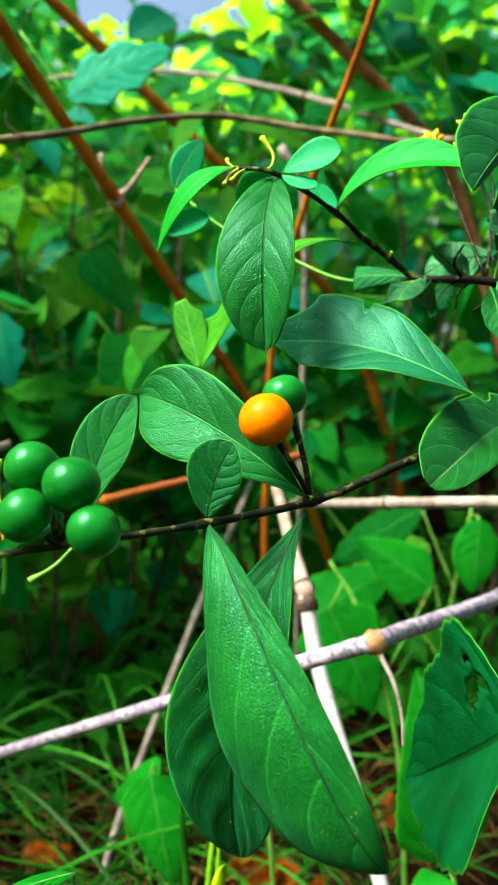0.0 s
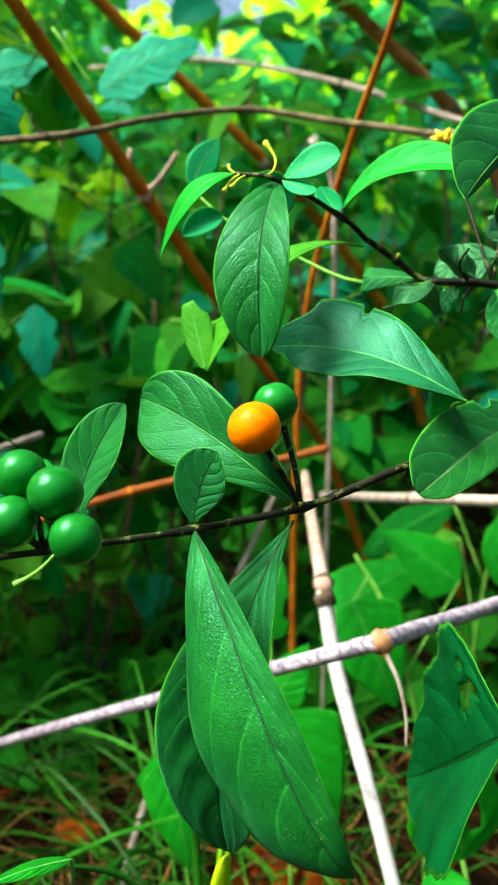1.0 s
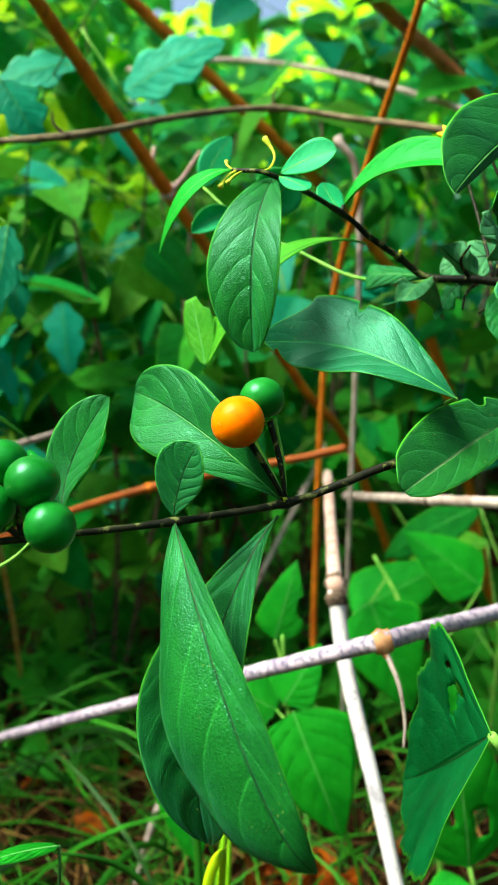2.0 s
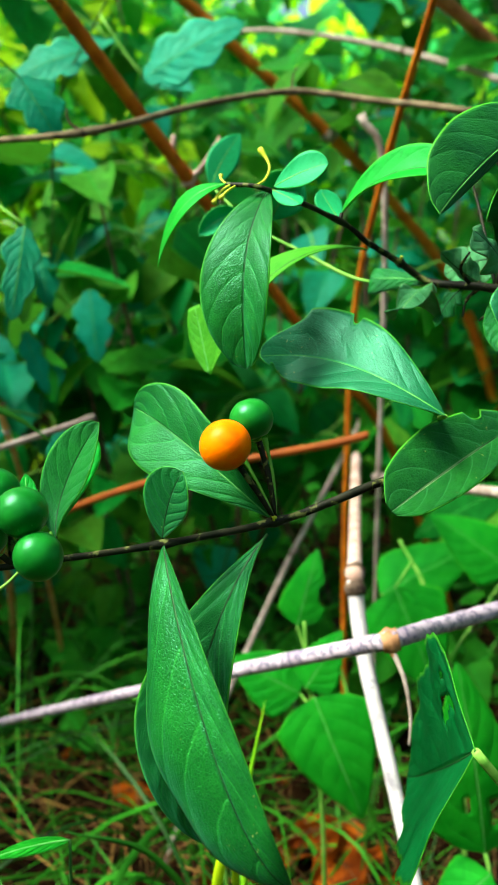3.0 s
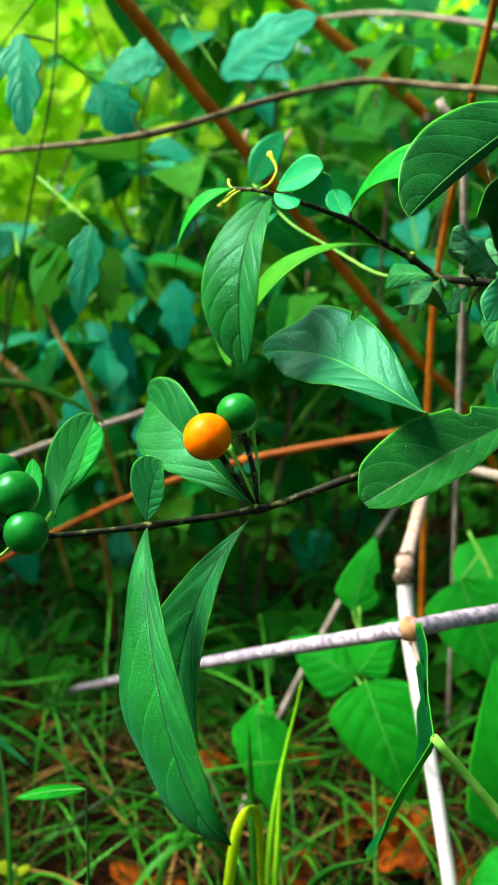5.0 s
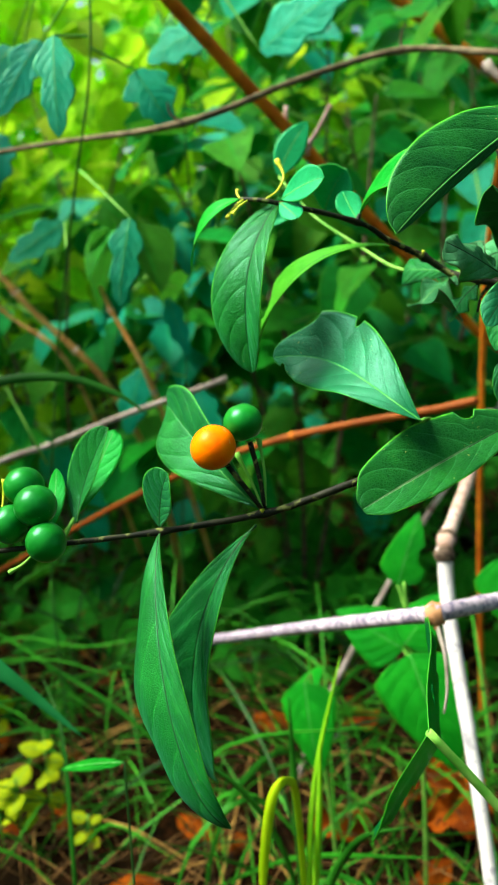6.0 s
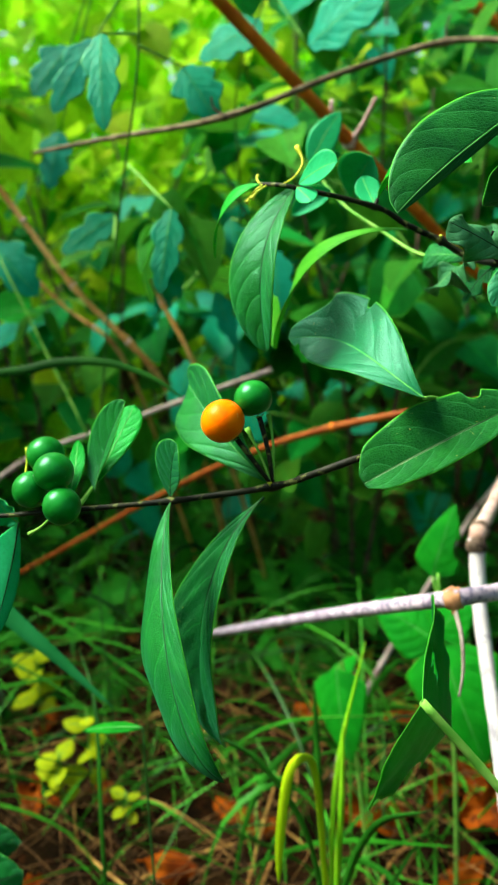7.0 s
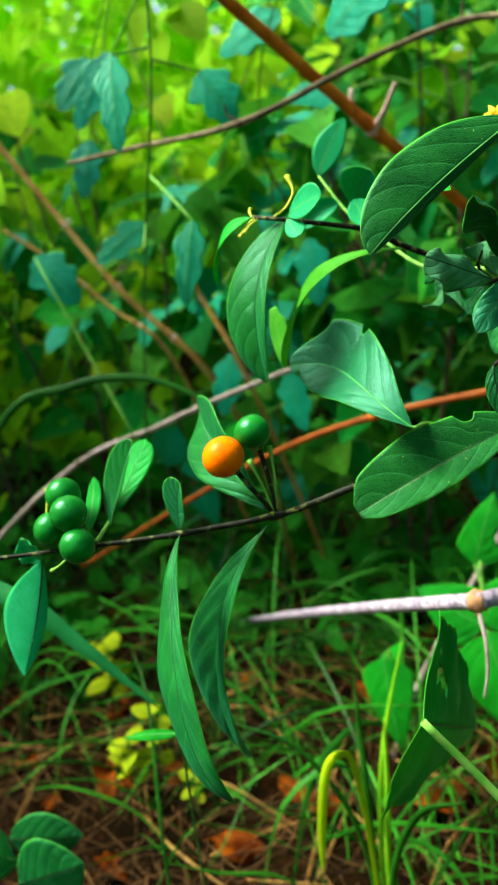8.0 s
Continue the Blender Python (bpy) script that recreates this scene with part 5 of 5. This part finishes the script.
for k in range(200):
    x, y = rng.uniform(-0.55, 0.10), rng.uniform(0.30, 0.85)
    a, l = rng.choice((0.3, 0.6, 2.4, 2.9, -0.3, 3.5)) + rng.uniform(-0.5, 0.5), rng.uniform(0.09, 0.20)
    d = V(math.cos(a), math.sin(a), 0)
    p0 = V(x, y, ground_height(x, y) - 0.003)
    p1 = p0 + d * (l * 0.45) + V(0, 0, l * rng.uniform(0.25, 0.5))
    p2 = p0 + d * (l * 0.95) + V(0, 0, l * rng.uniform(0.2, 0.75))
    blade_mesh(bm, curve_points([p0, p1, p2], 4), rng.uniform(0.0006, 0.0014), V(rng.uniform(-1, 1), -1, 0.3))
tagged(part("grass", bm, GRASS), "green arching grass growing through the litter", "grass", kind="stuff")

bm = bmesh.new()
for k in range(100):
    x, y = rng.uniform(-0.42, 0.05), rng.uniform(0.26, 0.62)
    a, l = rng.uniform(0, 6.28), rng.uniform(0.06, 0.17)
    d = V(math.cos(a), math.sin(a), 0)
    p0 = V(x, y, ground_height(x, y) - 0.003)
    p1 = p0 + d * (l * 0.3) + V(0, 0, l * rng.uniform(0.35, 0.6))
    p2 = p0 + d * (l * 0.8) + V(0, 0, l * rng.uniform(0.35, 0.9))
    p3 = p2 + d * (l * 0.35) + V(0, 0, l * rng.uniform(-0.35, 0.1))
    blade_mesh(bm, curve_points([p0, p1, p2, p3], 4), rng.uniform(0.0005, 0.0012), V(rng.uniform(-1, 1), -1, 0.3))
low = random.Random(31)
for k in range(230):
    x, y = low.uniform(-0.24, 0.10), low.uniform(0.27, 0.52)
    a, l = low.uniform(0, 6.28), low.uniform(0.04, 0.11)
    d = V(math.cos(a), math.sin(a), 0)
    p0 = V(x, y, ground_height(x, y) - 0.003)
    p1 = p0 + d * (l * 0.4) + V(0, 0, l * low.uniform(0.25, 0.5))
    p2 = p0 + d * (l * 0.95) + V(0, 0, l * low.uniform(0.25, 0.7))
    blade_mesh(bm, curve_points([p0, p1, p2], 4), low.uniform(0.0005, 0.0011), V(low.uniform(-1, 1), -1, 0.3))
tagged(part("thin_grass", bm, GRASS_THIN), "thin bright green grass blades criss-crossing over the litter", "grass", kind="stuff")
for k in range(70):
    x, y = rng.uniform(-0.36, 0.14), rng.uniform(0.28, 0.66)
    a, l = rng.uniform(0, 6.28), rng.uniform(0.05, 0.14)
    d = V(math.cos(a), math.sin(a), 0)
    p0 = V(x, y, ground_height(x, y) + 0.001)
    p1 = p0 + d * (l * 0.5) + V(rng.uniform(-0.01, 0.01), rng.uniform(-0.01, 0.01), rng.uniform(0.004, 0.03))
    p2 = p0 + d * l + V(0, 0, rng.uniform(0.0, 0.04))
    bm = bmesh.new()
    tube(bm, curve_points([p0, p1, p2], 4), rng.uniform(0.0006, 0.0013), 0.0005, 6, 0.15, [(0.5, 0.4, 0.03)])
    tagged(part("dry_stalk", bm, STRAW_PALE), "yellowish brown dry stalk lying over the litter", "dry stalk", "dry stalks")

# ---------------------------------------------------------------- thicket of bushes behind
BUSH_MESH = [small_leaf_mesh("bush_leaf", LEAF_BUSH, s, b, f, 7, 3) for s, b, f in ((shape_heart, 0.18, 0.25), (shape_heart, 0.3, 0.1), (OVAL, 0.2, 0.3), (lambda u: shape_heart(u) * (1 - 0.12 * ((u * 7) % 1)), 0.1, 0.2))]
TEAL_MESH = [small_leaf_mesh("bluish_bush_leaf", LEAF_TEAL, s, b, f, 7, 3) for s, b, f in ((shape_heart, 0.2, 0.25), (OVAL, 0.3, 0.2))]
SUN_TINT_MESH = [small_leaf_mesh("sun_tinted_bush_leaf", LEAF_SUN_TINT, s, b, f, 6, 2) for s, b, f in ((shape_heart, 0.2, 0.2), (OVAL, 0.25, 0.2))]


def bush(at, height, spread, leaves, meshes, size, label, seed, stems=4, lean=(0, 0)):
    r = random.Random(seed)
    ob = thing("bush", at, label, "bush", "thicket bushes")
    at = V(at)
    twigs = []
    for k in range(stems):
        a = 6.28 * (k + r.random()) / stems
        top = at + V(math.cos(a) * spread * r.uniform(0.3, 0.9) + lean[0], math.sin(a) * spread * r.uniform(0.3, 0.9) + lean[1], height * r.uniform(0.75, 1.05))
        midp = at.lerp(top, 0.5) + V(r.uniform(-0.05, 0.05), r.uniform(-0.05, 0.05), 0.03) * (height / 0.6)
        pts = curve_points([at + V(0, 0, -0.02), midp, top], 6)
        bm = bmesh.new()
        tube(bm, pts, 0.0035 * height / 0.6, 0.001, 6)
        part("stem", bm, BARK_BROWN, ob)
        twigs.append(pts)
        for q in range(4):
            p = pts[r.randrange(3, len(pts) - 1)]
            b = r.uniform(0, 6.28)
            e = p + V(math.cos(b), math.sin(b), r.uniform(0.1, 0.9)) * (spread * r.uniform(0.5, 0.9))
            tw = curve_points([p, p.lerp(e, 0.5) + V(0, 0, 0.02), e], 4)
            bm = bmesh.new()
            tube(bm, tw, 0.0014, 0.0006, 5)
            part("twig", bm, STEM_GREEN, ob)
            twigs.append(tw)
    for k in range(leaves):
        tw = r.choice(twigs)
        p = tw[r.randrange(max(1, len(tw) // 5), len(tw))]
        out = V(p.x - at.x, p.y - at.y, 0)
        a = r.uniform(0, 6.28)
        d = (out.normalized() * 0.5 if out.length > 1e-4 else V(0, 0, 0)) + V(math.cos(a), math.sin(a), 0) * 0.8 + V(0, 0, r.uniform(-1.1, 0.15))
        nrm = V(r.uniform(-0.5, 0.5), r.uniform(-0.9, 0.1), r.uniform(0.4, 1.0))
        s = size * r.uniform(0.65, 1.25)
        lf = new("leaf", r.choice(meshes))
        lf.parent = ob
        lf.matrix_parent_inverse = Matrix.Translation(-at)
        lf.matrix_basis = frame_of(p + d.normalized() * (0.12 * s), d, nrm, s)
    return ob


LAB = "leafy bush with overlapping green heart-shaped leaves"
n = 0
for deg, dist, h, leaves, size, kind in (
        (-24, 0.95, 0.62, 90, 0.055, 1), (-14, 0.80, 0.50, 60, 0.050, 1), (-5, 0.90, 0.60, 70, 0.055, 0), (4, 0.78, 0.52, 70, 0.052, 0), (12, 0.85, 0.56, 80, 0.055, 1),
        (19, 0.68, 0.46, 70, 0.050, 0), (27, 0.80, 0.44, 80, 0.052, 1), (35, 0.72, 0.40, 60, 0.046, 1), (43, 0.90, 0.50, 70, 0.050, 2), (51, 0.95, 0.48, 60, 0.048, 2), (60, 0.9, 0.5, 50, 0.05, 0),
        (-20, 1.35, 0.90, 70, 0.062, 1), (-8, 1.30, 0.95, 80, 0.062, 1), (3, 1.25, 0.80, 80, 0.062, 1), (13, 1.35, 0.80, 80, 0.062, 0), (24, 1.25, 0.75, 80, 0.060, 2), (34, 1.30, 0.66, 80, 0.060, 2), (45, 1.25, 0.62, 80, 0.060, 2), (56, 1.3, 0.62, 70, 0.060, 2)):
    n += 1
    x, y = 0.05 - dist * math.sin(radians(deg)), dist * math.cos(radians(deg))
    meshes = BUSH_MESH if kind == 0 else BUSH_MESH + TEAL_MESH if kind == 1 else BUSH_MESH + SUN_TINT_MESH if kind == 3 else SUN_TINT_MESH + BUSH_MESH[:1]
    bush((x, y, ground_height(x, y)), h, 0.17 + 0.10 * (dist - 0.6), int(leaves * 1.7), meshes, size, LAB, 100 + n)

# farther growth, too dense to count
def far_growth(name, label, material, count, rmin, rmax, low, high, size, seed, degs):
    r = np.random.RandomState(seed)
    vs, fs, uv = [], [], []
    base = BUSH_MESH[0]
    bv = np.array([v.co for v in base.vertices])
    bf = [tuple(p.vertices) for p in base.polygons]
    buv = np.zeros((len(bv), 2))
    for lp, l in zip(base.loops, base.uv_layers[0].data):
        buv[lp.vertex_index] = l.uv
    for k in range(count):
        dg = radians(r.uniform(*degs))
        d = r.uniform(rmin, rmax)
        x, y = 0.05 - d * math.sin(dg), d * math.cos(dg)
        clump = 0.5 + 0.5 * noise.noise(V(dg * 9, d * 1.5, 3.1))
        z = ground_height(x, y) + (low(dg, d) + (high(dg, d) - low(dg, d)) * r.rand()) * (0.75 + 0.35 * clump)
        a = r.uniform(0, 6.28)
        m = frame_of((x, y, z), (math.cos(a) * 0.8, math.sin(a) * 0.8, r.uniform(-1, 0.3)), (r.uniform(-0.6, 0.6), r.uniform(-0.9, 0.2), r.uniform(0.3, 1.0)), size * r.uniform(0.6, 1.3))
        o = len(vs)
        mm = np.array(m)
        vs.extend(map(tuple, bv @ mm[:3, :3].T + mm[:3, 3]))
        fs.extend(tuple(i + o for i in f) for f in bf)
        uv.extend(map(tuple, buv))
    me = bpy.data.meshes.new(name)
    me.from_pydata(vs, [], fs)
    layer = me.uv_layers.new(name="UVMap")
    idx = np.zeros(len(me.loops), dtype=np.int32)
    me.loops.foreach_get("vertex_index", idx)
    layer.data.foreach_set("uv", np.array(uv)[idx].ravel())
    me.polygons.foreach_set("use_smooth", [True] * len(me.polygons))
    me.materials.append(material)
    return tagged(new(name, me), label, "undergrowth", kind="stuff")


def top_of(dg, d):
    """The skyline of the far growth; it dips where the sky shows through."""
    deg = math.degrees(dg)
    rise = 29 - 9.5 * math.exp(-((deg - 7) / 9.0) ** 2) + 2.2 * math.sin(deg * 1.9) + 1.5 * math.sin(deg * 0.9)
    return 0.30 + d * math.tan(radians(rise))


far_growth("far_undergrowth", "dense green undergrowth behind the bushes", LEAF_FAR, 5200, 1.6, 3.2, lambda a, d: 0.0, top_of, 0.085, 5, (-40, 26))
# these two layers are bright by leaf colour, to look sunlit
far_growth("sunny_undergrowth", "undergrowth with sunlight put into its yellow-green leaf colour", LEAF_SUN_TINT, 3200, 1.5, 3.0, lambda a, d: 0.0, top_of, 0.085, 15, (20, 76))
far_growth("sunlit_undergrowth", "distant undergrowth with sunlight put into its yellow-green leaf colour", LEAF_SUN_TINT, 8000, 2.6, 5.2, lambda a, d: 0.0, top_of, 0.165, 6, (-40, 78))
# added out of view, to cut side light, ground bounce and leaf reflections
far_growth("undergrowth_around", "unseen green undergrowth added behind the camera to cut side light", LEAF_BUSH, 3600, 1.1, 3.5, lambda a, d: 0.0, lambda a, d: 0.3 + d * 0.9, 0.15, 8, (78, 320))
far_growth("ground_cover", "small green leaves covering the ground", LEAF_BUSH, 1500, 0.55, 1.5, lambda a, d: 0.005, lambda a, d: 0.09, 0.036, 9, (-30, 65))


def shade_canopy(name, label, count, x0, x1, y0, y1, z0, z1, size, seed):
    """Unseen leaves added overhead to block sun and sky light."""
    r = np.random.RandomState(seed)
    vs, fs = [], []
    for k in range(count):
        x, y, z = r.uniform(x0, x1), r.uniform(y0, y1), r.uniform(z0, z1)
        a = r.uniform(0, 6.28)
        m = frame_of((x, y, z), (math.cos(a), math.sin(a), r.uniform(-0.8, 0.1)), (r.uniform(-0.5, 0.5), r.uniform(-0.5, 0.5), 1), size * r.uniform(0.6, 1.3))
        o = len(vs)
        vs.extend(m @ V(q) for q in ((0, 0, 0), (0.3, 0.35, 0.06), (0.2, 0.75, 0), (0, 1, -0.1), (-0.2, 0.75, 0), (-0.3, 0.35, 0.06), (0, 0.5, -0.03)))
        fs.extend((o + p, o + q, o + 6) for p, q in ((0, 1), (1, 2), (2, 3), (3, 4), (4, 5), (5, 0)))
    me = bpy.data.meshes.new(name)
    me.from_pydata(vs, [], fs)
    me.materials.append(GRASS)
    return tagged(new(name, me), label, "foliage", kind="stuff")


# out of view: one slab darkens the thicket, one the ground at left
shade_canopy("tree_foliage", "unseen green leaves added above the thicket for shade", 1350, -0.75, 1.6, 0.28, 1.55, 1.35, 1.9, 0.14, 12)
shade_canopy("tree_foliage", "unseen green leaves added beside the clearing for shade", 350, -2.0, -1.02, -0.35, 0.75, 1.35, 1.6, 0.16, 13)
